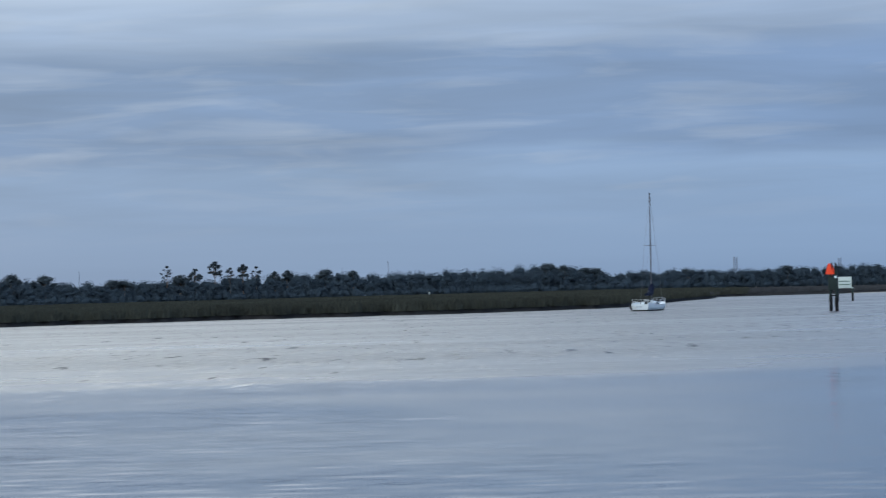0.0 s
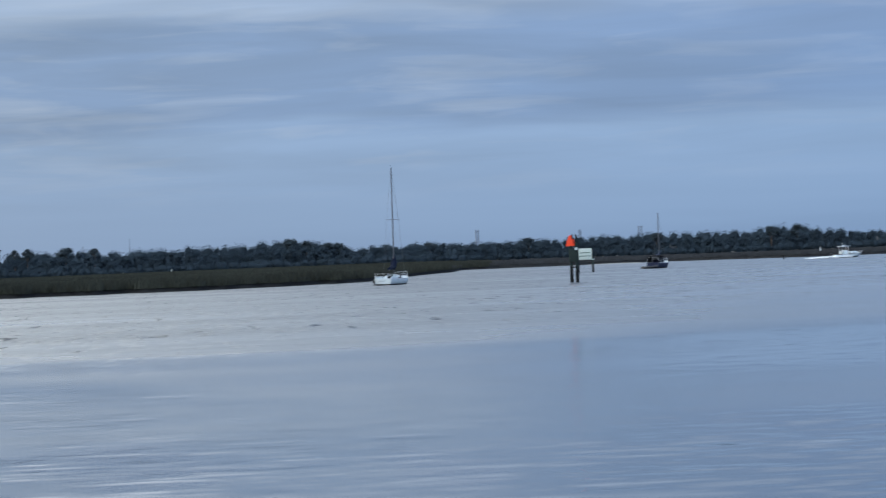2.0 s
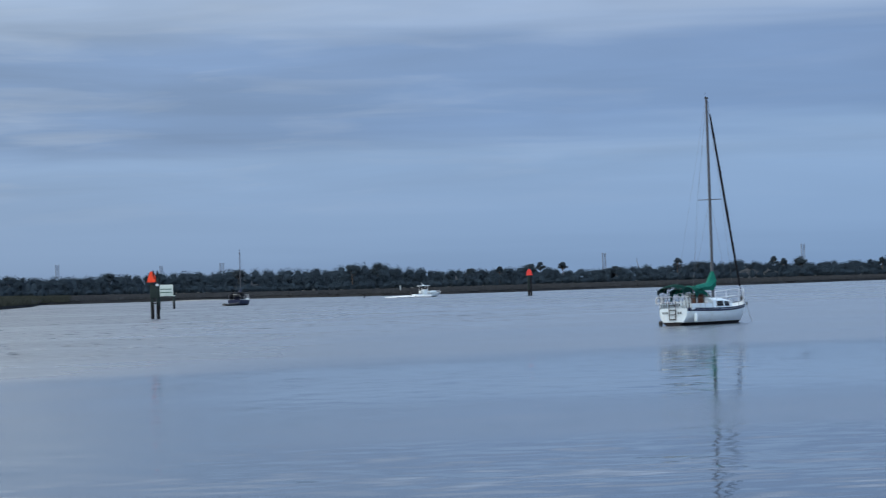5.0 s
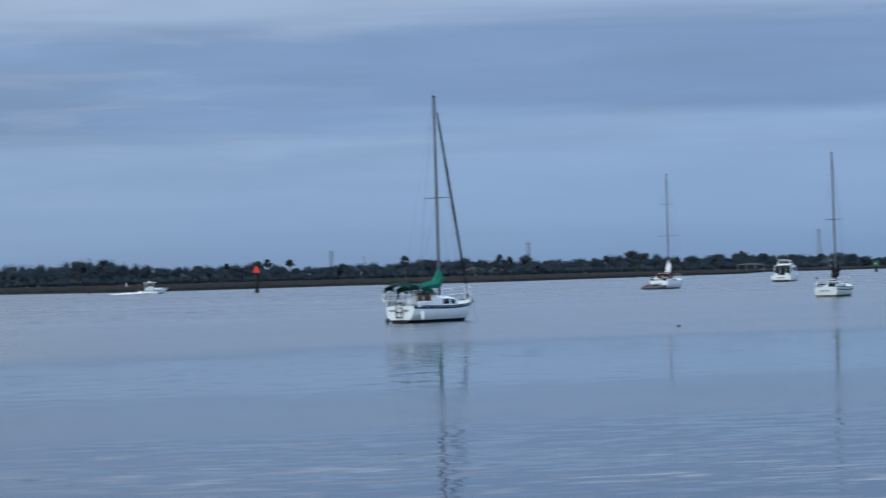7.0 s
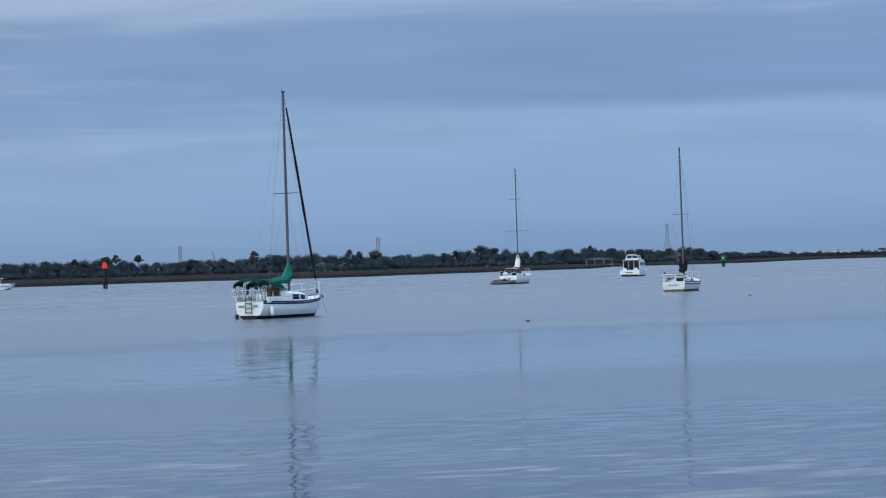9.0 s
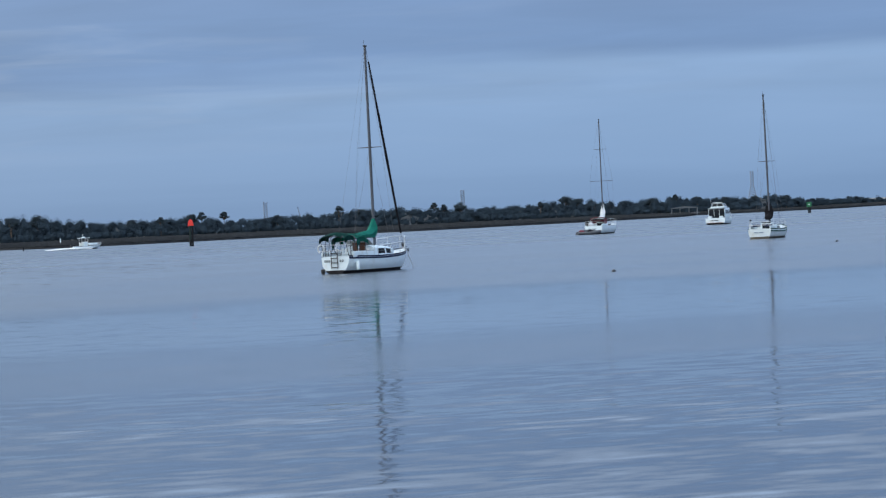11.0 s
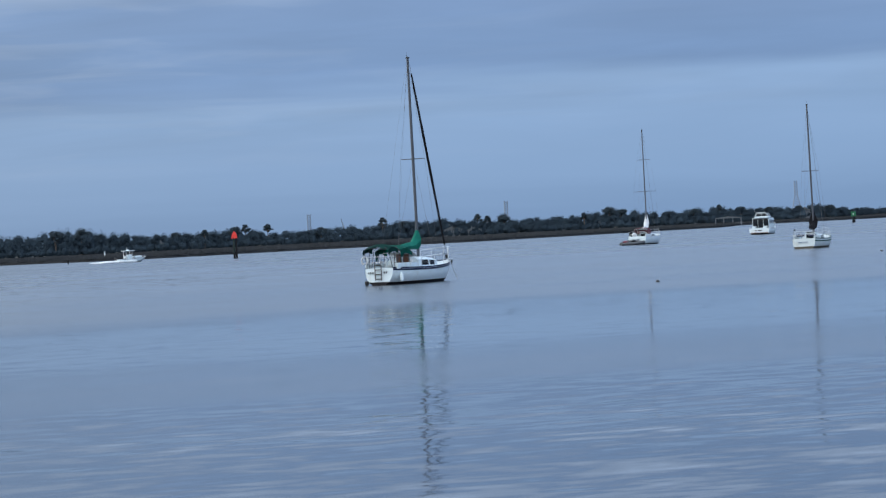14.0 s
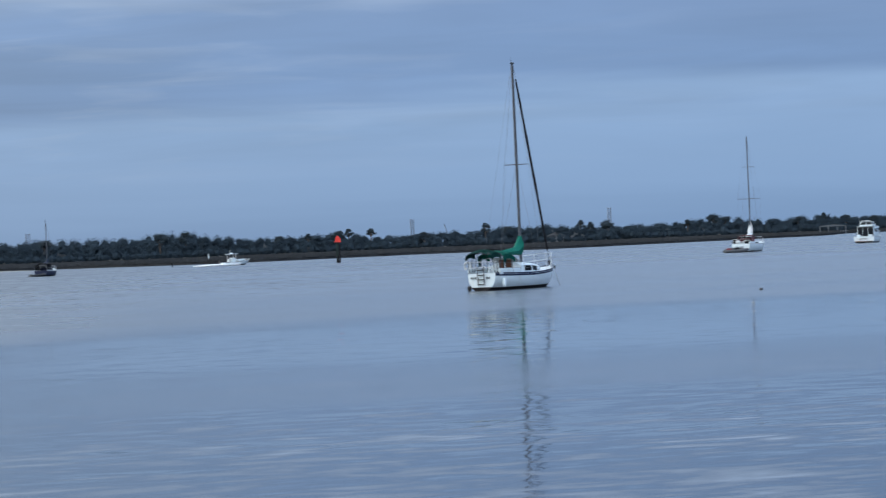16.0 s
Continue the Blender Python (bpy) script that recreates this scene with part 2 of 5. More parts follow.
def foliage(name, colour):
    """Leaves: matt, half of the light passes through, the tone wanders from tree to tree and leaf to leaf."""
    mat = bpy.data.materials.new(name)
    mat.use_nodes = True
    tr = mat.node_tree
    tr.nodes.remove(tr.nodes["Principled BSDF"])
    co = node(tr, "ShaderNodeTexCoord").outputs["Object"]
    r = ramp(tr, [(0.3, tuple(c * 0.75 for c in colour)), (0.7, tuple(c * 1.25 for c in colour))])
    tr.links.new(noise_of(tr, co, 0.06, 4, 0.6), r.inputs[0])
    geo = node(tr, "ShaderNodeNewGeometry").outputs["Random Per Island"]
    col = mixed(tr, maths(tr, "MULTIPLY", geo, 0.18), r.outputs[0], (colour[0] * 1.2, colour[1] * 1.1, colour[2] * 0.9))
    d, t = node(tr, "ShaderNodeBsdfDiffuse"), node(tr, "ShaderNodeBsdfTranslucent")
    # every spray stands for many small leaves, so its facing is softened
    soft = node(tr, "ShaderNodeVectorMath", operation="MULTIPLY_ADD")
    tr.links.new(node(tr, "ShaderNodeNewGeometry").outputs["Normal"], soft.inputs[0])
    soft.inputs[1].default_value, soft.inputs[2].default_value = (0.14, 0.14, 0.14), (0.0, -0.30, 0.45)
    facing = node(tr, "ShaderNodeVectorMath", operation="NORMALIZE")
    tr.links.new(soft.outputs[0], facing.inputs[0])
    tr.links.new(facing.outputs[0], d.inputs["Normal"])
    mix = node(tr, "ShaderNodeMixShader")
    for n in (d, t):
        tr.links.new(col, n.inputs["Color"])
    mix.inputs[0].default_value = 0.2
    tr.links.new(d.outputs[0], mix.inputs[1])
    tr.links.new(t.outputs[0], mix.inputs[2])
    tr.links.new(mix.outputs[0], tr.nodes["Material Output"].inputs["Surface"])
    return mat


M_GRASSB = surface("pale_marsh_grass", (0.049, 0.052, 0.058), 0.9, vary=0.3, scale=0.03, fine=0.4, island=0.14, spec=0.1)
# leaf colours pushed towards blue: the haze of distance is in the base
M_LEAF = foliage("hazy_oak_foliage", (0.037, 0.054, 0.073))
M_PINE = foliage("hazy_pine_foliage", (0.046, 0.062, 0.076))
M_BARK = surface("pine_bark", (0.10, 0.075, 0.06), 0.9, vary=0.35, scale=1, fine=8)
M_GEL = surface("white_gelcoat", (0.63, 0.71, 0.76), 0.32, vary=0.05, scale=0.8, fine=9, stain=(0.52, 0.53, 0.51))
M_OLDGEL = surface("weathered_gelcoat", (0.55, 0.61, 0.64), 0.45, vary=0.08, scale=0.8, fine=9, stain=(0.42, 0.39, 0.32))
M_DECK = surface("off_white_deck", (0.50, 0.54, 0.56), 0.6, vary=0.08, scale=1.5, fine=14)
M_NAVY = surface("navy_paint", (0.010, 0.016, 0.048), 0.45, vary=0.2, spec=0.2)
M_NAVYC = surface("navy_canvas", (0.007, 0.011, 0.026), 0.9, vary=0.25, bump=0.01, spec=0.1)
M_ANTI = surface("dark_antifouling", (0.018, 0.016, 0.018), 0.7, vary=0.4, stain=(0.030, 0.028, 0.028), spec=0.15)
M_SCUM = surface("brown_waterline_scum", (0.085, 0.072, 0.055), 0.8, vary=0.4, scale=3)
M_GREEN = surface("green_canvas", (0.008, 0.120, 0.090), 0.85, vary=0.22, scale=1.5, fine=20, bump=0.01, spec=0.12)
M_GREEND = surface("dark_green_canvas", (0.006, 0.050, 0.044), 0.85, vary=0.25, scale=1.5, fine=20, bump=0.01, spec=0.12)
M_BLACKC = surface("black_canvas", (0.010, 0.010, 0.013), 0.9, vary=0.3, bump=0.01, spec=0.1)
M_WHITEC = surface("white_sailcloth", (0.55, 0.57, 0.60), 0.8, vary=0.1, bump=0.02)
M_ALU = surface("grey_mast_aluminium", (0.066, 0.074, 0.092), 0.5, 0.2, vary=0.15, scale=0.6, fine=6)
M_STEEL = surface("stainless_tube", (0.62, 0.63, 0.65), 0.3, 0.7, vary=0.06)
M_WIRE = surface("rigging_wire", (0.10, 0.10, 0.11), 0.5, 0.3, vary=0.1)
M_TEAK = surface("brown_teak", (0.13, 0.045, 0.022), 0.6, vary=0.3, scale=3, fine=30)
M_GLASS = surface("dark_tinted_glass", (0.010, 0.013, 0.018), 0.12, vary=0.1, spec=0.2)
M_VINYL = surface("clouded_clear_vinyl", (0.34, 0.36, 0.36), 0.25, vary=0.15)
M_BLACK = surface("black_plastic", (0.012, 0.012, 0.014), 0.5, vary=0.2)
M_RUBBER = surface("grey_hypalon", (0.08, 0.085, 0.095), 0.7, vary=0.2, stain=(0.09, 0.08, 0.08))
M_PILE = surface("creosoted_timber", (0.014, 0.014, 0.016), 0.85, vary=0.4, scale=1.2, fine=12, bump=0.02, spec=0.15)
M_PILEG = surface("grey_green_timber", (0.024, 0.036, 0.035), 0.85, vary=0.35, scale=1.2, fine=12, bump=0.02, spec=0.15)
M_ORANGE = surface("fluorescent_red_board", (0.90, 0.060, 0.012), 0.6, vary=0.06)
M_REDB = surface("faded_red_board", (0.75, 0.045, 0.035), 0.6, vary=0.08)
M_GREENB = surface("green_board", (0.008, 0.13, 0.055), 0.6, vary=0.1)
M_BOARD = surface("white_sign_board", (0.52, 0.60, 0.58), 0.5, vary=0.06, stain=(0.48, 0.54, 0.48))
M_BARS = surface("dark_green_lettering", (0.03, 0.10, 0.08), 0.6, vary=0.1)
# pale blue-grey instead of bare zinc, with far haze mixed into the colour
M_TOWER = surface("hazy_galvanised_lattice", (0.21, 0.26, 0.34), 0.6, 0.2, vary=0.15)
M_FOAM = surface("white_foam", (0.80, 0.82, 0.84), 0.9, vary=0.12, scale=1.2, fine=8)
M_WALLP = surface("pale_house_siding", (0.15, 0.165, 0.19), 0.8, vary=0.1)
M_ROOF = surface("grey_shingle_roof", (0.10, 0.11, 0.125), 0.9, vary=0.25)
M_CONC = surface("bridge_concrete", (0.36, 0.37, 0.38), 0.85, vary=0.15, scale=0.1, fine=1)
M_SAND = surface("pale_sand", (0.27, 0.26, 0.25), 0.9, vary=0.2, scale=0.1, fine=1)
M_ORBUOY = surface("dark_buoy_plastic", (0.02, 0.022, 0.03), 0.5, vary=0.2)
M_RED = surface("red_cloth", (0.14, 0.026, 0.040), 0.8, vary=0.3)


# ---- building helpers ----
def mesh_of(name, bm, material, smooth=True):
    me = bpy.data.meshes.new(name)
    bmesh.ops.recalc_face_normals(bm, faces=bm.faces[:])
    bm.to_mesh(me)
    bm.free()
    me.materials.append(material)
    if smooth:
        me.shade_smooth()
        me.set_sharp_from_angle(angle=radians(38))
    return me


def part(name, bm, material, parent, label="", m=None):
    ob = new(name, mesh_of(name, bm, material))
    ob.parent = parent
    if m is not None:
        ob.matrix_basis = m
    return tagged(ob, label)


def thing(name, m, label, category, group=""):
    ob = new(name)
    ob.empty_display_size = 0.2
    ob.matrix_basis = m
    return tagged(ob, label, category, group)


def spot(az, d, z=0.0):
    return Vector((d * math.sin(radians(az)), d * math.cos(radians(az)), z))


def stand(az, d, heading=0.0, z=0.0, heel=0.0, trim=0.0):
    """A pose on the plan: bearing and distance from the eye; heading: the bearing to which local +x points."""
    p = spot(az, d, z)
    return pose(p.x, p.y, p.z, heel, trim, 90 - heading)


def bm_new():
    return bmesh.new()


def box(bm, c, s, bevel=0.0, m=None):
    r = bmesh.ops.create_cube(bm, size=1)
    mat = Matrix.Translation(c) @ Matrix.Diagonal((*s, 1))
    bmesh.ops.transform(bm, matrix=(m @ mat) if m is not None else mat, verts=r["verts"])
    if bevel:
        edges = list({e for v in r["verts"] for e in v.link_edges})
        bmesh.ops.bevel(bm, geom=edges, offset=bevel, segments=2, profile=0.6, affect="EDGES")
    return bm


def tube(bm, points, radii, n=8, caps=True):
    """A tube through the points, one radius for all or one each."""
    pts = [Vector(p) for p in points]
    rr = radii if isinstance(radii, (list, tuple)) else [radii] * len(pts)
    rings = []
    for i, p in enumerate(pts):
        way = (pts[min(i + 1, len(pts) - 1)] - pts[max(i - 1, 0)]).normalized()
        side = way.cross(Vector((0, 0, 1)) if abs(way.z) < 0.9 else Vector((1, 0, 0))).normalized()
        up = side.cross(way)
        rings.append([bm.verts.new(p + (side * math.cos(2 * math.pi * k / n) + up * math.sin(2 * math.pi * k / n)) * rr[i]) for k in range(n)])
    for a, b in zip(rings, rings[1:]):
        for k in range(n):
            bm.faces.new((a[k], a[(k + 1) % n], b[(k + 1) % n], b[k]))
    if caps:
        bm.faces.new(rings[0])
        bm.faces.new(rings[-1][::-1])
    return bm


def loft(bm, rows, close=False):
    """A skin over rows of points of equal count."""
    vs = [[bm.verts.new(p) for p in r] for r in rows]
    for a, b in zip(vs, vs[1:]):
        k = len(a)
        for i in range(k if close else k - 1):
            f = [a[i], a[(i + 1) % k], b[(i + 1) % k], b[i]]
            if len({tuple(round(c, 5) for c in v.co) for v in f}) > 2:
                bm.faces.new(f)
    return vs


def slab(bm, outline, depth, m=None):
    """A flat plate: outline in x and z, thickness along y."""
    a = [bm.verts.new((x, -depth / 2, z)) for x, z in outline]
    b = [bm.verts.new((x, depth / 2, z)) for x, z in outline]
    bm.faces.new(a[::-1])
    bm.faces.new(b)
    k = len(a)
    for i in range(k):
        bm.faces.new((a[i], a[(i + 1) % k], b[(i + 1) % k], b[i]))
    if m is not None:
        bmesh.ops.transform(bm, matrix=m, verts=a + b)
    return bm


def ball(bm, c, s, sub=2):
    r = bmesh.ops.create_icosphere(bm, subdivisions=sub, radius=1)
    bmesh.ops.transform(bm, matrix=Matrix.Translation(c) @ Matrix.Diagonal((*s, 1)), verts=r["verts"])
    return bm


def raw(name, verts, faces, material, smooth=False):
    me = bpy.data.meshes.new(name)
    me.from_pydata(verts, [], faces)
    me.materials.append(material)
    me.update()
    if smooth:
        me.shade_smooth()
    return new(name, me)


# ---- the river, the marsh and the woods ----
def smooth(a, b, v):
    t = min(1.0, max(0.0, (v - a) / (b - a)))
    return t * t * (3 - 2 * t)


def along(pairs, v):
    return float(np.interp(v, [p for p, _ in pairs], [q for _, q in pairs]))


SHORE = [(-60, 372), (-9, 372), (-4, 387), (0.3, 388), (2.4, 405), (3.65, 424), (4.3, 492), (4.8, 566), (5.48, 652), (5.56, 742),
         (9.9, 758), (12.6, 690), (14.1, 690), (17, 742), (20, 730), (23, 812), (25.4, 905), (25.7, 1040), (28.5, 1090), (30, 1370), (70, 1500)]
TREETOP = [(-14, 42), (-8.6, 45), (-6.8, 32), (-6, 32), (-5, 40), (-2.5, 43), (-1.5, 36), (1.2, 41), (2.3, 44), (3.5, 26), (5, 31),
           (6, 27), (9.3, 31), (11.4, 28), (12.2, 38), (12.9, 31), (13.6, 19), (15.5, 23), (16.4, 13), (18, 18), (19.6, 24), (20.7, 15),
           (22.5, 18), (23.1, 24), (24, 15), (25.2, 18), (26.5, 14), (27.4, 15), (27.9, 6), (28.5, 4), (28.9, 6), (29.2, 0), (32, -3), (45, -1)]


def shore(az):
    wob = 7 * noise.noise((az * 1.3, 3.1, 0)) + 4 * noise.noise((az * 5.1, 0.4, 0))
    return along(SHORE, az) + wob


def wood_at(az):
    return 1040 + 190 * smooth(3, 8, az) + 500 * smooth(27.2, 29.5, az)


def land_z(az, d):
    s = shore(az)
    back = 2.15 - 1.2 * smooth(4.0, 12, az)
    front = 1.0 - 0.25 * smooth(6, 14, az)
    lie = front + (back - front) * smooth(0, 500, d - s)
    return -0.5 + (lie + 0.5) * smooth(-4, 5, d - s) + 0.10 * noise.noise((az * 9, d * 0.03, 0))


def make_water():
    verts, faces = [(0, 0, 0)], []
    rings = [8, 20, 45, 90, 180, 360, 720, 1500, 3000, 4800]
    n = 72
    for r in rings:
        verts += [(r * math.cos(2 * math.pi * k / n), r * math.sin(2 * math.pi * k / n), 0) for k in range(n)]
    for k in range(n):
        faces.append((0, 1 + k, 1 + (k + 1) % n))
    for i in range(len(rings) - 1):
        a, b = 1 + i * n, 1 + (i + 1) * n
        for k in range(n):
            faces.append((a + k, b + k, b + (k + 1) % n, a + (k + 1) % n))
    tagged(raw("water", verts, faces, M_WATER, True), "grey-blue tidal river with calm and ruffled patches", "river", kind="structure")


def make_land():
    azs = np.arange(-40, 60.01, 0.16)
    steps = [-8, -4, -2, 0, 2, 4, 6, 12, 30, 70, 140, 260, 420, 700, 1200, 2200, 3300]
    verts, faces = [], []
    for a in azs:
        s = shore(a)
        for e in steps:
            d = s + e
            z = land_z(a, d) if e > -7 else -0.6
            verts.append(tuple(spot(a, d, z)))
    k = len(steps)
    for i in range(len(azs) - 1):
        for j in range(k - 1):
            faces.append((i * k + j, i * k + j + 1, (i + 1) * k + j + 1, (i + 1) * k + j))
    ob = raw("ground", verts, faces, M_MARSH, True)
    ob.data.materials.append(M_MUD)
    for p in ob.data.polygons:
        if p.index % (k - 1) < 5:
            p.material_index = 1
    tagged(ob, "low brown salt marsh with a dark muddy bank", "marsh", kind="structure")


def make_grass(name, a0, a1, count, deep, wide, material, label, height=1.0, rim_gap=2.0):
    rim = np.arange(a0 - 0.1, a1 + 0.1, 0.02)
    edge = np.array([shore(a) for a in rim])
    rng = np.random.default_rng(5)
    verts, faces = [], []
    for _ in range(count):
        a = rng.uniform(a0, a1)
        s = float(np.interp(a, rim, edge))
        e = rim_gap + deep * rng.random() ** 2.4
        d = s + e
        z = land_z(a, d) - 0.05
        c = spot(a, d, z)
        tall = height * rng.uniform(0.55, 1.05) * (1.25 - 0.5 * smooth(2, 14, e))
        for _ in range(3):
            w, lean = rng.uniform(0.07, 0.17) * wide, rng.uniform(-0.3, 0.3)
            t = rng.uniform(-0.5, 0.5)
            ux, uy = math.cos(radians(-a) + t), math.sin(radians(-a) + t)
            o = c + Vector((rng.uniform(-0.7, 0.7), rng.uniform(-0.7, 0.7), 0))
            i = len(verts)
            hh = tall * rng.uniform(0.7, 1.1)
            verts += [(o.x - ux * w, o.y - uy * w, o.z), (o.x + ux * w, o.y + uy * w, o.z),
                      (o.x + ux * (lean + w * 0.35), o.y + uy * (lean + w * 0.35), o.z + hh), (o.x + ux * (lean - w * 0.35), o.y + uy * (lean - w * 0.35), o.z + hh * 0.9)]
            faces.append((i, i + 1, i + 2, i + 3))
    tagged(raw(name, verts, faces, material), label, "marsh grass", kind="stuff")


def leaves(rng, verts, faces, c, r, count, size):
    """Small leaf sprays, turned every way, in the outer shell of a lumpy clump."""
    v = rng.normal(size=(count, 3))
    v /= np.linalg.norm(v, axis=1)[:, None]
    p = np.array(c) + v * np.array(r) * rng.uniform(0.3, 1.0, (count, 1)) ** 0.8
    t = rng.normal(size=(count, 3))
    b = np.cross(v + 0.8 * rng.normal(size=(count, 3)), t)
    t /= np.linalg.norm(t, axis=1)[:, None]
    b /= np.linalg.norm(b, axis=1)[:, None] + 1e-9
    s = size * rng.uniform(0.5, 1.2, (count, 1))
    for q in zip(p - t * s, p + b * s * 0.6, p + t * s, p - b * s * 0.6):
        i = len(verts)
        verts.extend(tuple(x) for x in q)
        faces.append((i, i + 1, i + 2, i + 3))


UNIT = [(math.cos(2 * math.pi * k / 7) * math.cos(e), math.sin(2 * math.pi * k / 7) * math.cos(e), math.sin(e)) for e in (-0.75, 0.0, 0.75) for k in range(7)]


def core(rng, verts, faces, c, r):
    """A small lumpy body that closes the middle of a clump."""
    i = len(verts)
    for u in UNIT:
        k = rng.uniform(0.45, 0.70)
        verts.append((c[0] + u[0] * r[0] * k, c[1] + u[1] * r[1] * k, c[2] + u[2] * r[2] * k))
    verts.append((c[0], c[1], c[2] - r[2] * 0.6))
    verts.append((c[0] + rng.uniform(-0.2, 0.2) * r[0], c[1], c[2] + r[2] * 0.6))
    for ring in (0, 7):
        for k in range(7):
            faces.append((i + ring + k, i + ring + (k + 1) % 7, i + ring + 7 + (k + 1) % 7, i + ring + 7 + k))
    for k in range(7):
        faces.append((i + 21, i + (k + 1) % 7, i + k))
        faces.append((i + 22, i + 14 + k, i + 14 + (k + 1) % 7))


def make_woods(a0, a1, seed):
    rng = np.random.default_rng(seed)
    verts, faces = [], []
    step = 0.19
    for row, (off, share, gap) in enumerate(((-24, 0.74, 0.8), (-8, 0.90, 0.9), (14, 1.0, 0.72), (38, 1.0, 0.72))):
        a = a0 + rng.uniform(0, step)
        while a < a1:
            d = wood_at(a) + off + rng.uniform(-8, 8)
            base = land_z(a, d)
            top = 2.8 + (along(TREETOP, a) + 2.5) * d / 5000 - base
            h = max(1.6, top * share * rng.uniform(0.80, 1.12))
            front = row < 2
            for k in range((4, 4, 3, 3)[row]):
                rx = rng.uniform(2.0, 3.7) * (0.5 + 0.5 * min(1, h / 9)) * (0.62 if front else 1.0)
                rz = h * (rng.uniform(0.16, 0.24) if front else rng.uniform(0.24, 0.34) if k == 0 else rng.uniform(0.34, 0.46))
                cz = base + h - rz - k * h * (0.20 if front else 0.24)
                c = spot(a, d, max(base + rz * 0.8, cz)) + Vector((rng.uniform(-2.2, 2.2), rng.uniform(-3.5, 3.5), 0))
                core(rng, verts, faces, c, (rx * (0.78 if front else 1.0), rx, rz * (0.85 if k == 0 else 1.1 if front else 1.4)))
                if k == 0 or front:
                    leaves(rng, verts, faces, c, (rx, rx, rz), 240 if front else 330, 0.26)
            a += step * gap * rng.uniform(0.7, 1.3)
    # scrub that closes the foot of the wood
    a = a0
    while a < a1:
        d = wood_at(a) - 38 + rng.uniform(-6, 6)
        base = land_z(a, d)
        r = (rng.uniform(1.6, 3.0), 2.5, rng.uniform(1.6, 3.0))
        c = spot(a, d, base + r[2] * 0.6)
        core(rng, verts, faces, c, r)
        leaves(rng, verts, faces, c, r, 260, 0.28)
        a += 0.16 * rng.uniform(0.7, 1.3)
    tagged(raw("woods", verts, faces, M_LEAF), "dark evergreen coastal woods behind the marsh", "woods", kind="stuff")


def make_tree(az, px, kind, seed):
    """A tree that stands over the skyline: its bearing and how high its top reaches."""
    rng = np.random.default_rng(seed)
    d = wood_at(az) - 6 + rng.uniform(-4, 4)
    base = land_z(az, d)
    h = 2.8 + px * d / 5000 - base
    words = {"pine": "tall pine with a flat umbrella crown above bare trunk", "oak": "broad dark live oak over the tree line",
             "sparse": "thin half-dead pine with a few needle tufts"}[kind]
    t = thing("tree", stand(az, d, 0, base - 0.2), words, "tree", "trees of the skyline")
    bm = bm_new()
    lean = rng.uniform(-0.4, 0.4)
    r0 = 0.26 if kind == "pine" else 0.2 if kind == "sparse" else 0.38
    tip = Vector((lean, 0, h * (0.93 if kind != "oak" else 0.72)))
    tube(bm, [(0, 0, 0), (lean * 0.2, 0, h * 0.35), (lean * 0.6, 0.1, h * 0.7), tip], [r0, r0 * 0.8, r0 * 0.55, r0 * 0.2], 7)
    verts, faces = [], []
    limbs = {"pine": 14, "oak": 10, "sparse": 8}[kind]
    low = {"pine": 0.60, "oak": 0.35, "sparse": 0.5}[kind]
    wide = {"pine": 0.20, "oak": 0.27, "sparse": 0.17}[kind] * min(h, 15)
    deep = wide * {"pine": 1.15, "oak": 0.85, "sparse": 1.3}[kind]
    for k in range(limbs):
        f = low + (0.92 - low) * (k + rng.uniform(0, 0.8)) / limbs
        root = Vector((lean * f, 0, h * f * (0.9 if kind != "oak" else 0.75)))
        ang, up = k * 2.4 + rng.uniform(-0.5, 0.5), rng.uniform(-0.55, 1.25)
        # the tips of the limbs lie on a rounded dome
        reach = wide * rng.uniform(0.7, 1.0) * math.cos(up)
        end = Vector((lean + math.cos(ang) * reach, math.sin(ang) * reach, h - 0.3 - deep + (deep - 0.4) * math.sin(up) * rng.uniform(0.8, 1.0)))
        mid = (root + end) / 2 + Vector((0, 0, -0.08 * reach))
        tube(bm, [root, mid, end], [r0 * 0.32, r0 * 0.22, r0 * 0.1], 5)
        s = rng.uniform(0.8, 1.15) * {"pine": 0.62, "oak": 1.25, "sparse": 0.5}[kind] * min(1.15, h / 12 + 0.25)
        for q, k2 in ((end, 1.0), (mid * 0.4 + end * 0.6 + Vector((0, 0, 0.2 * s)), 0.75)):
            if kind == "sparse" and rng.random() < 0.3:
                continue
            r = (s * 1.35 * k2, s * 1.35 * k2, s * (0.72 if kind != "oak" else 0.9) * k2)
            if kind == "oak":
                core(rng, verts, faces, q, tuple(x * 0.7 for x in r))
            leaves(rng, verts, faces, q, r, {"pine": 44, "oak": 75, "sparse": 22}[kind], 0.28)
    s = 0.8 if kind == "pine" else 1.5 if kind == "oak" else 0.5
    r = (1.35 * s, 1.35 * s, 0.7 * s)
    q = Vector((lean, 0, h - r[2]))
    if kind == "oak":
        core(rng, verts, faces, q, tuple(x * 0.7 for x in r))
    leaves(rng, verts, faces, q, r, 80, 0.34)
    part("trunk", bm, M_BARK, t)
    me = bpy.data.meshes.new("crown")
    me.from_pydata([tuple(v) for v in verts], [], faces)
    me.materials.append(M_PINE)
    crown = new("crown", me)
    crown.parent = t


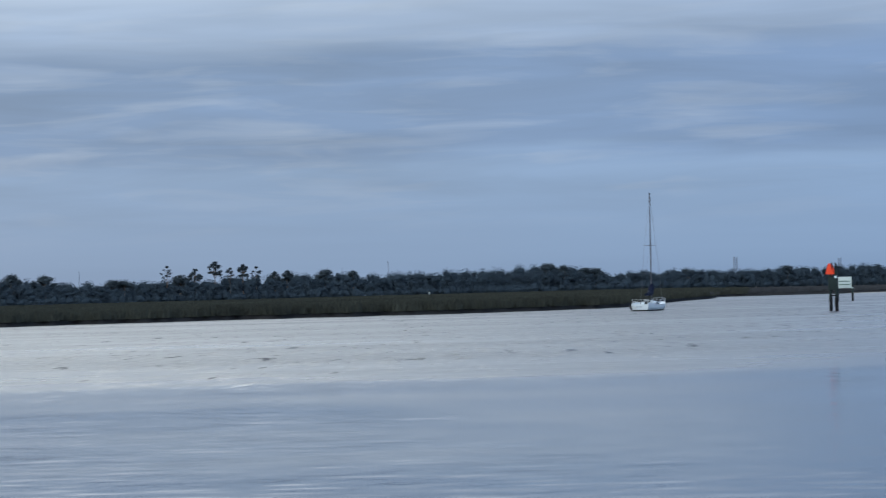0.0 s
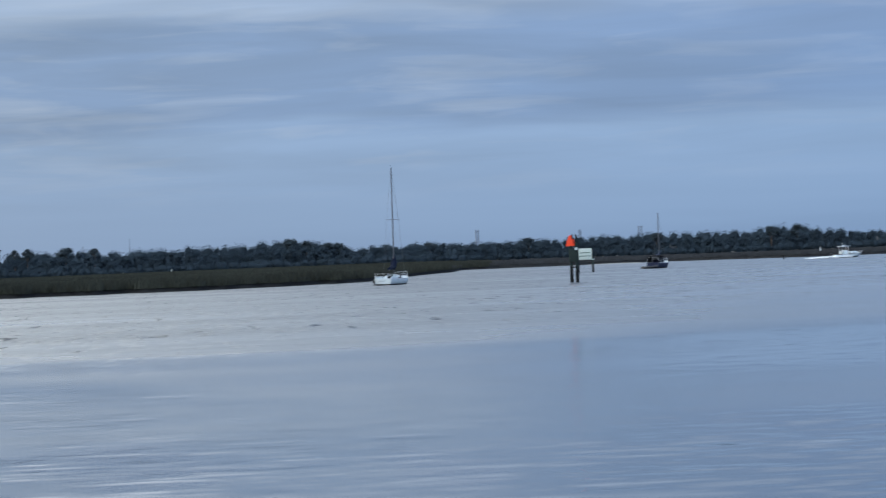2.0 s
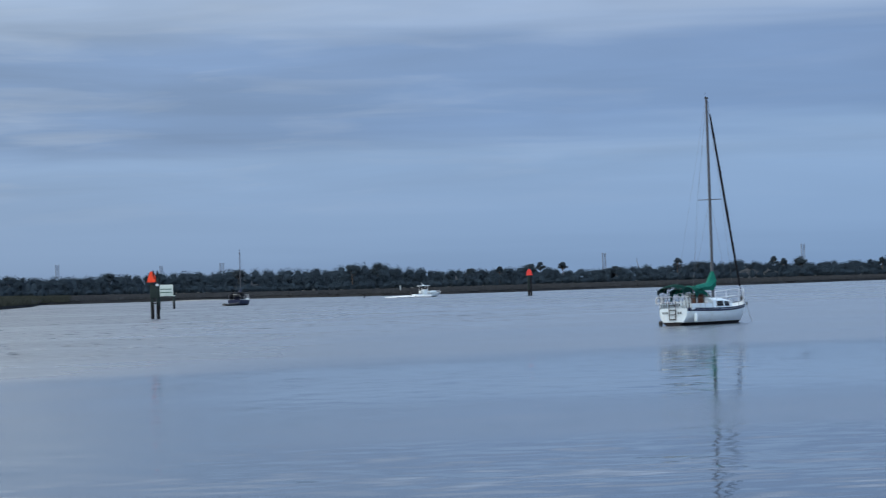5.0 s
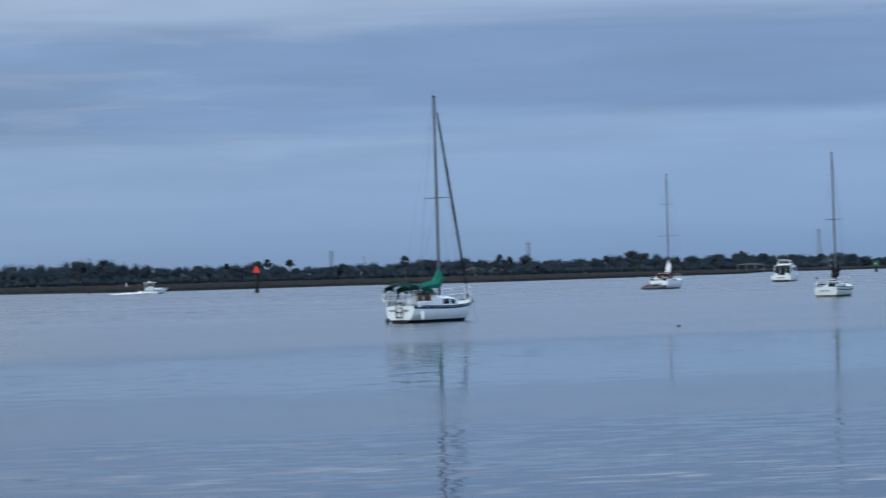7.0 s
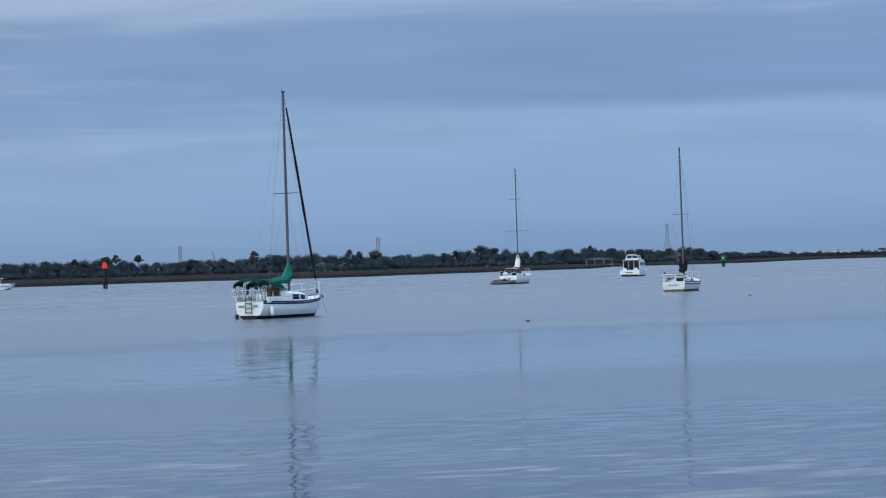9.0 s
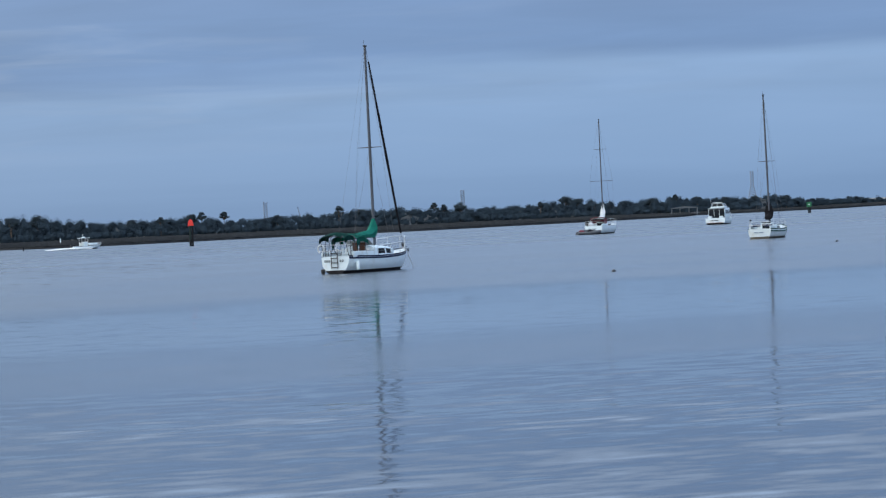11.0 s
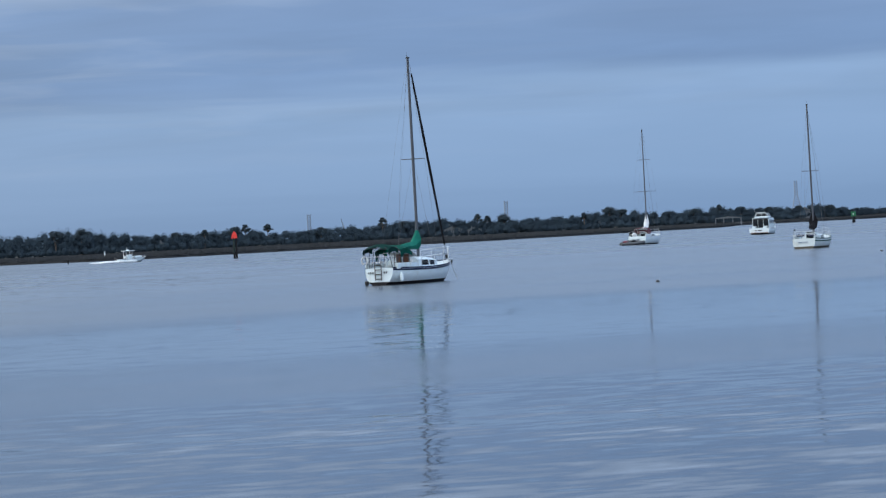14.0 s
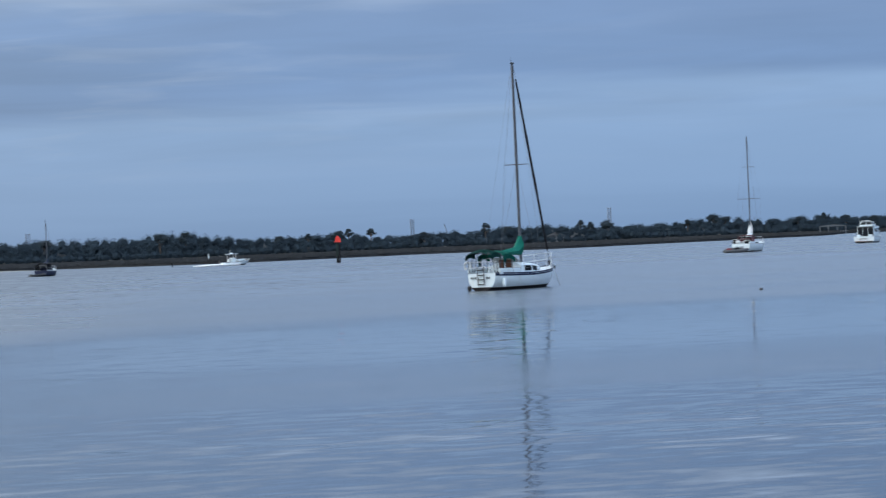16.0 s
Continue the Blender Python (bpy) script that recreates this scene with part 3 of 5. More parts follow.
make_water()
make_land()
make_grass("marsh_grass", -12, 6.2, 52000, 620, 1.3, M_GRASS, "dark brown cordgrass on the near marsh point")
make_grass("marsh_grass", 5.4, 33, 40000, 420, 1.7, M_GRASSB, "pale blue-grey cordgrass along the far bank", 0.6, 3.4)
for n_, (a_, b_) in enumerate(((-13, -1), (-1, 10), (10, 21), (21, 36))):
    make_woods(a_, b_, 40 + n_)
TREES = [(-8.63, 55, "oak"), (-7.96, 53, "oak"), (-6.61, 42, "oak"), (-6.38, 41, "oak"), (-5.52, 63, "sparse"), (-4.96, 57, "pine"), (-4.55, 69, "pine"),
         (-3.99, 63, "pine"), (-5.25, 49, "oak"), (-4.25, 57, "sparse"), (-3.72, 58, "sparse"), (-3.35, 49, "pine"), (-3.1, 50, "pine"), (-2.33, 50, "oak"), (-1.76, 47, "pine"), (2.19, 51, "oak"), (2.5, 46, "oak"), (2.93, 41, "oak"), (3.15, 40, "oak"),
         (7.0, 35, "oak"), (12.42, 39, "oak"), (14.3, 25, "oak"), (14.89, 27, "pine"), (15.71, 33, "pine"), (16.17, 32, "pine"), (15.5, 30, "oak"),
         (17.25, 22, "oak"), (18.49, 33, "pine"), (18.95, 26, "oak"), (20.42, 31, "pine"), (20.61, 27, "pine"), (20.95, 30, "oak"), (22.58, 24, "pine"), (23.10, 32, "oak"),
         (23.35, 27, "oak"), (24.8, 21, "oak"), (25.30, 26, "pine"), (25.74, 21, "oak"), (26.3, 18, "oak"), (26.9, 18, "oak"), (27.52, 16, "oak"), (9.6, 35, "oak"), (11.9, 38, "oak"), (5.0, 34, "oak")]
for n_, (a_, p_, k_) in enumerate(TREES):
    make_tree(a_, p_, k_, 100 + n_)


# ---- the boats ----
class Hull:
    """A yacht's hull: local +x to the bow, stern at x = 0, waterline at z = 0."""

    def __init__(self, length, beam, stern_z, bow_z, tail=0.7, full=1.0, rake=0.8, deep=0.45, squat=0.0):
        self.length, self.beam, self.stern_z, self.bow_z = length, beam, stern_z, bow_z
        self.tail, self.full, self.rake, self.deep, self.squat = tail, full, rake, deep, squat

    def half(self, s):
        if s < 0.42:
            k = math.sin(s / 0.42 * math.pi / 2)
            return self.beam / 2 * (self.tail + (1 - self.tail) * k)
        k = (s - 0.42) / 0.58
        return self.beam / 2 * max(0.0, 1 - k ** (2.0 + self.full * 0.4)) + 0.015

    def sheer(self, s):
        mid = min(self.stern_z, self.bow_z) - 0.08
        return mid + (self.stern_z - mid) * (1 - min(1, s / 0.45)) ** 2 + (self.bow_z - mid) * max(0, (s - 0.35) / 0.65) ** 1.8

    def keel(self, s):
        return -self.deep * max(self.squat * (1 - s), math.sin(math.pi * min(1, max(0, s * 0.93 + 0.05))) ** 0.8) - 0.02

    def point(self, s, z, out=0.0):
        top, low = self.sheer(s), self.keel(s)
        t = min(1.0, max(0.0, (top - z) / (top - low)))
        y = self.half(s) * max(0.0, 1 - t ** 2.6) ** 0.6
        x = self.length * s + self.rake * (z / self.bow_z - 1) * s ** 5 - 0.12 * (1 - s) ** 6 * (top - z)
        return Vector((x, y + out, z))

    def band(self, bm, za, zb, steps=6, out=0.0, s0=0.0, s1=1.0):
        """The skin between two heights: za, zb give the height from the place along the hull."""
        n = 22
        for side in (1, -1):
            rows = []
            for i in range(n + 1):
                s = s0 + (s1 - s0) * i / n
                a, b = za(s), zb(s)
                row = [self.point(s, a + (b - a) * j / steps, out) for j in range(steps + 1)]
                rows.append([Vector((p.x, p.y * side, p.z)) for p in row])
            loft(bm, rows)
        return bm

    def transom(self, bm, upto=None, foot=None):
        """The stern board, or the piece of it between two heights."""
        top, low = upto or self.sheer(0), self.keel(0) if foot is None else foot
        k = 8
        pts = [self.point(0, low + (top - low) * j / k) for j in range(k + 1)]
        crown = Vector((pts[-1].x, 0, pts[-1].z + (0.0 if upto else 0.05)))
        ring = [Vector((p.x, p.y, p.z)) for p in pts] + [Vector((crown.x, 0, crown.z))] + [Vector((p.x, -p.y, p.z)) for p in reversed(pts)]
        front = [bm.verts.new(p) for p in ring]
        back = [bm.verts.new(p + Vector((0.05, 0, 0))) for p in ring]
        bm.faces.new(front)
        bm.faces.new(back[::-1])
        for i in range(len(ring)):
            j = (i + 1) % len(ring)
            bm.faces.new((front[i], front[j], back[j], back[i]))
        return bm

    def deck(self, bm, s0=0.0, s1=1.0, drop=0.03):
        rows = []
        for i in range(21):
            s = s0 + (s1 - s0) * i / 20
            z, h = self.sheer(s) - drop, self.half(s)
            x = self.point(s, self.sheer(s)).x
            rows.append([Vector((x, h * k, z + 0.06 * (1 - k * k))) for k in (-1, -0.6, 0, 0.6, 1)])
        loft(bm, rows)
        return bm


def yacht_body(t, hull, topside, boot=M_ANTI, stripe=None, stripe_drop=0.12, line=0.14):
    body = part("hull", hull.band(bm_new(), lambda s: hull.sheer(s), lambda s: line), topside, t)
    part("bottom", hull.band(bm_new(), lambda s: line, lambda s: hull.keel(s), out=0.004), boot, t, "dark antifouled bottom with waterline weed")
    part("transom", hull.transom(bm_new(), foot=line + 0.03), topside, t)
    part("transom_boot", hull.transom(bm_new(), line + 0.03), boot, t, "dark antifouling at the foot of the transom")
    part("deck", hull.deck(bm_new()), M_DECK, t, "off-white non-slip deck")
    part("toerail", hull.band(bm_new(), lambda s: hull.sheer(s) + 0.06, lambda s: hull.sheer(s) - 0.015, 1, out=0.008), stripe or M_STEEL, t)
    if stripe:
        part("stripe", hull.band(bm_new(), lambda s: hull.sheer(s) - stripe_drop, lambda s: hull.sheer(s) - stripe_drop - 0.10, 2, out=0.012), stripe, body, "navy sheer stripe")
    return body


def cabin(t, hull, x0, x1, w, h, windows=2, rise=0.0, glass=M_GLASS, skin=M_GEL, words="low white coach roof"):
    """A coach roof with rounded corners, a sloped front and dark side windows."""
    z0 = hull.sheer((x0 + x1) / 2 / hull.length) - 0.05
    rows = []
    for x, k, zz in ((x0, 1.0, h), (x0 + (x1 - x0) * 0.5, 0.95, h * 0.95 + rise), (x1 - 0.35, 0.72, h * 0.72), (x1, 0.60, 0.04)):
        hw = w / 2 * k
        rows.append([Vector((x, -hw, z0)), Vector((x, -hw * 0.93, z0 + zz * 0.8)), Vector((x, -hw * 0.72, z0 + zz)), Vector((x, 0, z0 + zz * 1.12)),
                     Vector((x, hw * 0.72, z0 + zz)), Vector((x, hw * 0.93, z0 + zz * 0.8)), Vector((x, hw, z0))])
    bm = bm_new()
    vs = loft(bm, rows)
    bm.faces.new(vs[0])
    house = part("cabin", bm, skin, t, words)
    for side in (1, -1):
        for k in range(windows):
            a = x0 + (x1 - x0) * (0.14 + 0.66 / windows * k)
            b = a + (x1 - x0) * 0.54 / windows
            rows = []
            for x in (a, b):
                f = (x - x0) / (x1 - x0)
                hw = w / 2 * (1 - 0.05 * min(1, f / 0.5) - 0.23 * max(0, f - 0.5) / 0.39)
                hh = h * (1 - 0.05 * min(1, f / 0.5) - 0.23 * max(0, f - 0.5) / 0.39)
                rows.append([Vector((x, side * (hw * 0.985 + 0.014), z0 + hh * 0.26)), Vector((x, side * (hw * 0.945 + 0.014), z0 + hh * 0.74))])
            bm = bm_new()
            loft(bm, rows)
            bmesh.ops.solidify(bm, geom=bm.faces[:], thickness=0.012)
            part("window", bm, glass, house, "dark tinted cabin window")
    return house, z0


def rail(t, hull, s0, s1, height, posts, name, close_front=False, wires=2, thick=0.6):
    """Stanchions and lines along both sides; close_front joins the sides round the bow or the stern."""
    for side in (1, -1):
        ps = []
        for i in range(posts):
            s = s0 + (s1 - s0) * i / (posts - 1)
            p = hull.point(s, hull.sheer(s))
            ps.append(Vector((p.x, side * max(0.02, p.y - 0.06), p.z)))
        for p in ps:
            part("stanchion", tube(bm_new(), [p, p + Vector((0, 0, height))], 0.022 * thick, 6), M_STEEL, t)
        for k in range(wires):
            z = height * (1 - 0.48 * k)
            line = [p + Vector((0, 0, z)) for p in ps]
            part(name, tube(bm_new(), line, 0.024 * thick if close_front else 0.008, 5), M_STEEL if close_front else M_WIRE, t)
    if close_front:
        s = s1
        p = hull.point(s, hull.sheer(s))
        y = max(0.02, p.y - 0.06)
        for k in range(wires):
            z = p.z + height * (1 - 0.48 * k)
            out = 0.35 if s > 0.5 else -0.05
            part(name, tube(bm_new(), [(p.x, -y, z), (p.x + out, -y * 0.5, z), (p.x + out, y * 0.5, z), (p.x, y, z)], 0.024 * thick, 6), M_STEEL, t)


def rig(t, hull, x, top, foot, spreaders, r=0.075, jib=None, furl=0.07, backstay=True, tint=M_ALU):
    """A mast with spreaders, shrouds, stays and, where furled, the rolled headsail."""
    mast = part("mast", tube(bm_new(), [(x, 0, foot), (x, 0, top * 0.6), (x, 0, top)], [r, r, r * 0.8], 10), tint, t, "tall grey aluminium mast")
    part("masthead", box(bm_new(), (x + 0.02, 0, top + 0.03), (0.30, 0.12, 0.09), 0.02), M_BLACK, mast)
    part("antenna", tube(bm_new(), [(x - 0.1, 0, top), (x - 0.1, 0, top + 0.35)], 0.008, 5), M_BLACK, mast)
    s = x / hull.length
    chain = hull.point(s, hull.sheer(s))
    for side in (1, -1):
        last = Vector((x, side * (chain.y - 0.08), chain.z))
        for z, reach in spreaders:
            tip = Vector((x - 0.05, side * reach, z))
            part("spreader", tube(bm_new(), [(x, 0, z), tip], [0.035, 0.022], 6), tint, mast)
            part("shroud", tube(bm_new(), [last, tip], 0.005, 5), M_WIRE, t)
            last = tip
        part("shroud", tube(bm_new(), [last, (x, 0, top - 0.15)], 0.005, 5), M_WIRE, t)
        z = spreaders[0][0]
        part("shroud", tube(bm_new(), [(x - 0.45, side * (chain.y - 0.1), chain.z), (x, side * 0.05, z - 0.1)], 0.005, 5), M_WIRE, t)
    bow = hull.point(1.0, hull.bow_z)
    a, b = Vector((x + 0.12, 0, top - 0.05)), Vector((bow.x - 0.12, 0, hull.bow_z + 0.1))
    if jib:
        pts = [b + (a - b) * (i / 14) for i in range(1, 14)]
        rr = [furl * (0.55 + 0.75 * math.sin(math.pi * (0.12 + 0.80 * (1 - i / 13))) + 0.10 * math.sin(i * 2.3)) for i in range(1, 14)]
        part("furled_sail", tube(bm_new(), pts, rr, 8), jib, t, "dark rolled headsail on its stay")
        part("furling_drum", tube(bm_new(), [b, b + (a - b).normalized() * 0.22], 0.10, 10), M_BLACK, t)
    part("forestay", tube(bm_new(), [a, b], 0.010, 5), M_WIRE, t)
    if backstay:
        st = hull.point(0, hull.sheer(0))
        part("backstay", tube(bm_new(), [(x - 0.1, 0, top - 0.02), (0.05, 0, st.z)], 0.004, 5), M_WIRE, t)
    return mast


def boom_with_cover(t, x, z, end, end_z, cover, thick=0.17, head=0.6, label=""):
    """The boom, and the sail stowed on it under its cover, which climbs the mast."""
    part("boom", tube(bm_new(), [(x, 0, z), (end, 0, end_z)], 0.055, 8), M_ALU, t)
    n = 14
    rows = []
    for i in range(n + 1):
        f = i / n
        px = x + 0.10 + (end - x) * f
        pz = z + (end_z - z) * f
        tall = thick * (0.9 + 0.55 * (1 - f)) + head * max(0, 1 - f * 3.2) ** 1.4
        wide = thick * (0.75 + 0.35 * (1 - f)) * (1 + 0.10 * math.sin(i * 1.9))
        row = []
        for k in range(10):
            a = 2 * math.pi * k / 10
            row.append(Vector((px + 0.12 * head * max(0, math.sin(a)), wide * math.cos(a) * (0.65 if math.sin(a) > 0.5 else 1), pz + tall * (0.55 + 0.65 * math.sin(a)) + 0.02 * math.sin(i * 2.7 + k))))
        rows.append(row)
    bm = bm_new()
    vs = loft(bm, rows, close=True)
    bm.faces.new(vs[0])
    bm.faces.new(vs[-1][::-1])
    return part("sail_cover", bm, cover, t, label)


def canopy(t, x0, x1, w, z0, z1, zt, material, name, label):
    """Canvas over hoops: an arched sheet from x0 to x1, with a hem that hangs at the ends."""
    rows = []
    for i in range(9):
        f = i / 8
        x = x0 + (x1 - x0) * f
        z = z0 + (z1 - z0) * f + zt * math.sin(math.pi * f) * 0.7
        rows.append([Vector((x, w / 2 * k, z + zt * (1 - k * k) - (0.26 if abs(k) == 1 else 0))) for k in (-1, -0.97, -0.7, -0.35, 0, 0.35, 0.7, 0.97, 1)])
    bm = bm_new()
    loft(bm, rows)
    bmesh.ops.solidify(bm, geom=bm.faces[:], thickness=0.02)
    return part(name, bm, material, t, label)


def hoop(t, x, w, z0, z1, lean=0.0, r=0.016, tint=M_STEEL):
    pts = [(x - lean, -w / 2, z0), (x, -w / 2 * 0.98, z1 - 0.12), (x, -w / 2 * 0.8, z1), (x, w / 2 * 0.8, z1), (x, w / 2 * 0.98, z1 - 0.12), (x - lean, w / 2, z0)]
    part("hoop", tube(bm_new(), pts, r, 6), tint, t)


def outboard(t, x, y, z, s=1.0, up=0.0):
    m = Matrix.Translation((x, y, z)) @ pose(0, 0, 0, 0, -up, 0)
    ob = part("outboard_motor", box(bm_new(), (-0.12 * s, 0, 0.22 * s), (0.34 * s, 0.24 * s, 0.36 * s), 0.07 * s, m), M_BLACK, t, "black outboard motor on the transom")
    bm = box(bm_new(), (-0.10 * s, 0, -0.25 * s), (0.14 * s, 0.10 * s, 0.7 * s), 0.03 * s, m)
    part("leg", bm, M_BLACK, ob)
    return ob


def name_bars(t, x, z, spans, material, h=0.12):
    """Lettering that cannot be read: a row of short plain bars on the transom."""
    for y0, y1 in spans:
        part("lettering", box(bm_new(), (x, (y0 + y1) / 2, z), (0.02, abs(y1 - y0), h)), material, t)


# the sloop with the green canvas
def green_sloop():
    t = thing("sailboat", stand(18.38, 159.4, 18.38 + 27.5, heel=-0.3), "white sloop with green sail cover, bimini and dodger, moored", "sailboat", "moored sailboats")
    h = Hull(8.9, 3.0, 0.95, 1.18, tail=0.58, rake=0.9)
    body = yacht_body(t, h, M_GEL, stripe=M_NAVY, stripe_drop=0.03, line=0.16)
    house, z0 = cabin(t, h, 3.0, 6.4, 2.0, 0.62, 2)
    part("hatch", box(bm_new(), (5.1, 0, z0 + 0.53), (0.6, 0.6, 0.06), 0.02), M_GLASS, house)
    part("companionway", box(bm_new(), (2.97, 0, z0 + 0.42), (0.05, 0.78, 0.82), 0.01), M_TEAK, house, "brown wooden companionway boards")
    part("companionway_slide", box(bm_new(), (3.35, 0, z0 + 0.58), (0.8, 0.85, 0.07), 0.02), M_DECK, house)
    for side in (1, -1):
        part("coaming", box(bm_new(), (1.6, side * 0.98, 1.05), (2.6, 0.14, 0.34), 0.05), M_GEL, t)
        part("cockpit_seat", box(bm_new(), (1.6, side * 0.68, 0.92), (2.4, 0.42, 0.10), 0.03), M_DECK, t)
        part("winch", tube(bm_new(), [(2.2, side * 0.98, 1.2), (2.2, side * 0.98, 1.36)], [0.09, 0.07], 10), M_STEEL, t)
    wheel = bm_new()
    tube(wheel, [(0.9, 0.38 * math.cos(a * math.pi / 10), 1.42 + 0.38 * math.sin(a * math.pi / 10)) for a in range(21)], 0.02, 6, caps=False)
    part("steering_wheel", wheel, M_STEEL, t)
    part("pedestal", tube(bm_new(), [(0.95, 0, 0.9), (0.95, 0, 1.45)], [0.09, 0.06], 8), M_GEL, t)
    rig(t, h, 5.0, 13.0, z0 + 0.35, [(7.15, 0.78)], 0.085, jib=M_BLACKC, furl=0.060)
    boom_with_cover(t, 4.82, 1.98, 2.5, 1.92, M_GREEN, 0.27, 0.55, "bright green canvas sail cover climbing the mast")
    part("topping_lift", tube(bm_new(), [(2.5, 0, 1.95), (4.9, 0, 12.9)], 0.003, 5), M_WIRE, t)
    canopy(t, -0.35, 0.85, 1.65, 1.96, 2.02, 0.20, M_GREEND, "bimini", "dark green canvas bimini over the cockpit")
    canopy(t, 1.15, 2.65, 1.65, 1.92, 1.80, 0.22, M_GREEN, "dodger", "green canvas dodger over the companionway")
    for x, lean in ((-0.25, -0.35), (0.4, 0.0), (1.0, 0.35)):
        hoop(t, x, 1.6, 1.0, 2.10, lean, 0.022, M_ALU)
    for x, lean in ((1.25, -0.4), (2.2, -0.1)):
        hoop(t, x, 1.6, 1.05, 2.02, lean, 0.022, M_ALU)
    for side in (1, -1):
        bm = bm_new()
        slab(bm, [(1.2, 1.9), (1.8, 1.95), (1.45, 1.5), (1.2, 1.25)], 0.02, Matrix.Translation((0, side * 0.80, 0)))
        part("side_curtain", bm, M_GREEND, t)
    ws = bm_new()
    loft(ws, [[Vector((2.78, y, 1.80)) for y in (-0.78, 0, 0.78)], [Vector((3.25, y, 1.52)) for y in (-0.8, 0, 0.8)]])
    bmesh.ops.solidify(ws, geom=ws.faces[:], thickness=0.015)
    part("windscreen", ws, M_VINYL, t, "clear dodger windscreen gone dull")
    rail(t, h, 0.02, 0.26, 0.62, 4, "pushpit", thick=1.0)
    part("pushpit", tube(bm_new(), [(0.0, -1.0, 1.62), (-0.08, -0.5, 1.62), (-0.08, 0.5, 1.62), (0.0, 1.0, 1.62)], 0.018, 6), M_STEEL, t)
    part("pushpit", tube(bm_new(), [(0.0, -1.0, 1.3), (-0.08, -0.5, 1.3), (-0.08, 0.5, 1.3), (0.0, 1.0, 1.3)], 0.016, 6), M_STEEL, t)
    rail(t, h, 0.30, 0.80, 0.58, 4, "lifeline", thick=1.0)
    rail(t, h, 0.80, 0.97, 0.80, 3, "pulpit", close_front=True, thick=1.05)
    ladder = part("boarding_ladder", tube(bm_new(), [(-0.14, 0.20, 0.30), (-0.14, 0.20, 1.35)], 0.03, 6), M_WIRE, t, "folding dark grey boarding ladder with black treads")
    part("ladder_side", tube(bm_new(), [(-0.14, -0.20, 0.30), (-0.14, -0.20, 1.35)], 0.03, 6), M_WIRE, ladder)
    for k in range(4):
        part("tread", box(bm_new(), (-0.14, 0, 0.36 + 0.26 * k), (0.08, 0.40, 0.045), 0.01), M_BLACK, ladder)
    name_bars(t, -0.085, 0.72, [(0.66, 0.60), (0.54, 0.47), (0.40, 0.33), (-0.32, -0.40), (-0.47, -0.54)], M_ROOF)
    outboard(t, -0.22, 0.66, 0.0, 0.72)
    part("motor_bracket", box(bm_new(), (-0.10, 0.66, 0.20), (0.22, 0.2, 0.06), 0.01), M_STEEL, t)
    part("rudder", box(bm_new(), (0.02, 0, -0.12), (0.35, 0.07, 0.45), 0.02), M_ANTI, t)
    part("fender", tube(bm_new(), [(0.5, -1.14, 0.15), (0.5, -1.15, 0.22), (0.5, -1.15, 0.60), (0.5, -1.14, 0.68)], [0.05, 0.11, 0.11, 0.05], 10), M_GEL, t, "white vinyl fender")
    part("horseshoe_buoy", tube(bm_new(), [(-0.05, 0.85 + 0.2 * math.sin(a), 1.42 - 0.22 * math.cos(a)) for a in [0.5 + k * 0.53 for k in range(11)]], 0.055, 6), M_WHITEC, t)
    bow = h.point(1.0, h.bow_z)
    part("bow_roller", box(bm_new(), (bow.x + 0.15, 0, 1.2), (0.55, 0.16, 0.08), 0.02), M_STEEL, t)
    part("anchor", tube(bm_new(), [(bow.x - 0.1, 0, 1.27), (bow.x + 0.45, 0, 1.22), (bow.x + 0.5, 0, 1.0)], [0.03, 0.03, 0.06], 6), M_BLACK, t)
    part("mooring_line", tube(bm_new(), [(bow.x + 0.3, 0, 1.15), (bow.x + 0.7, 0, 0.45), (bow.x + 1.3, 0, -0.15)], 0.016, 6), M_WHITEC, t)


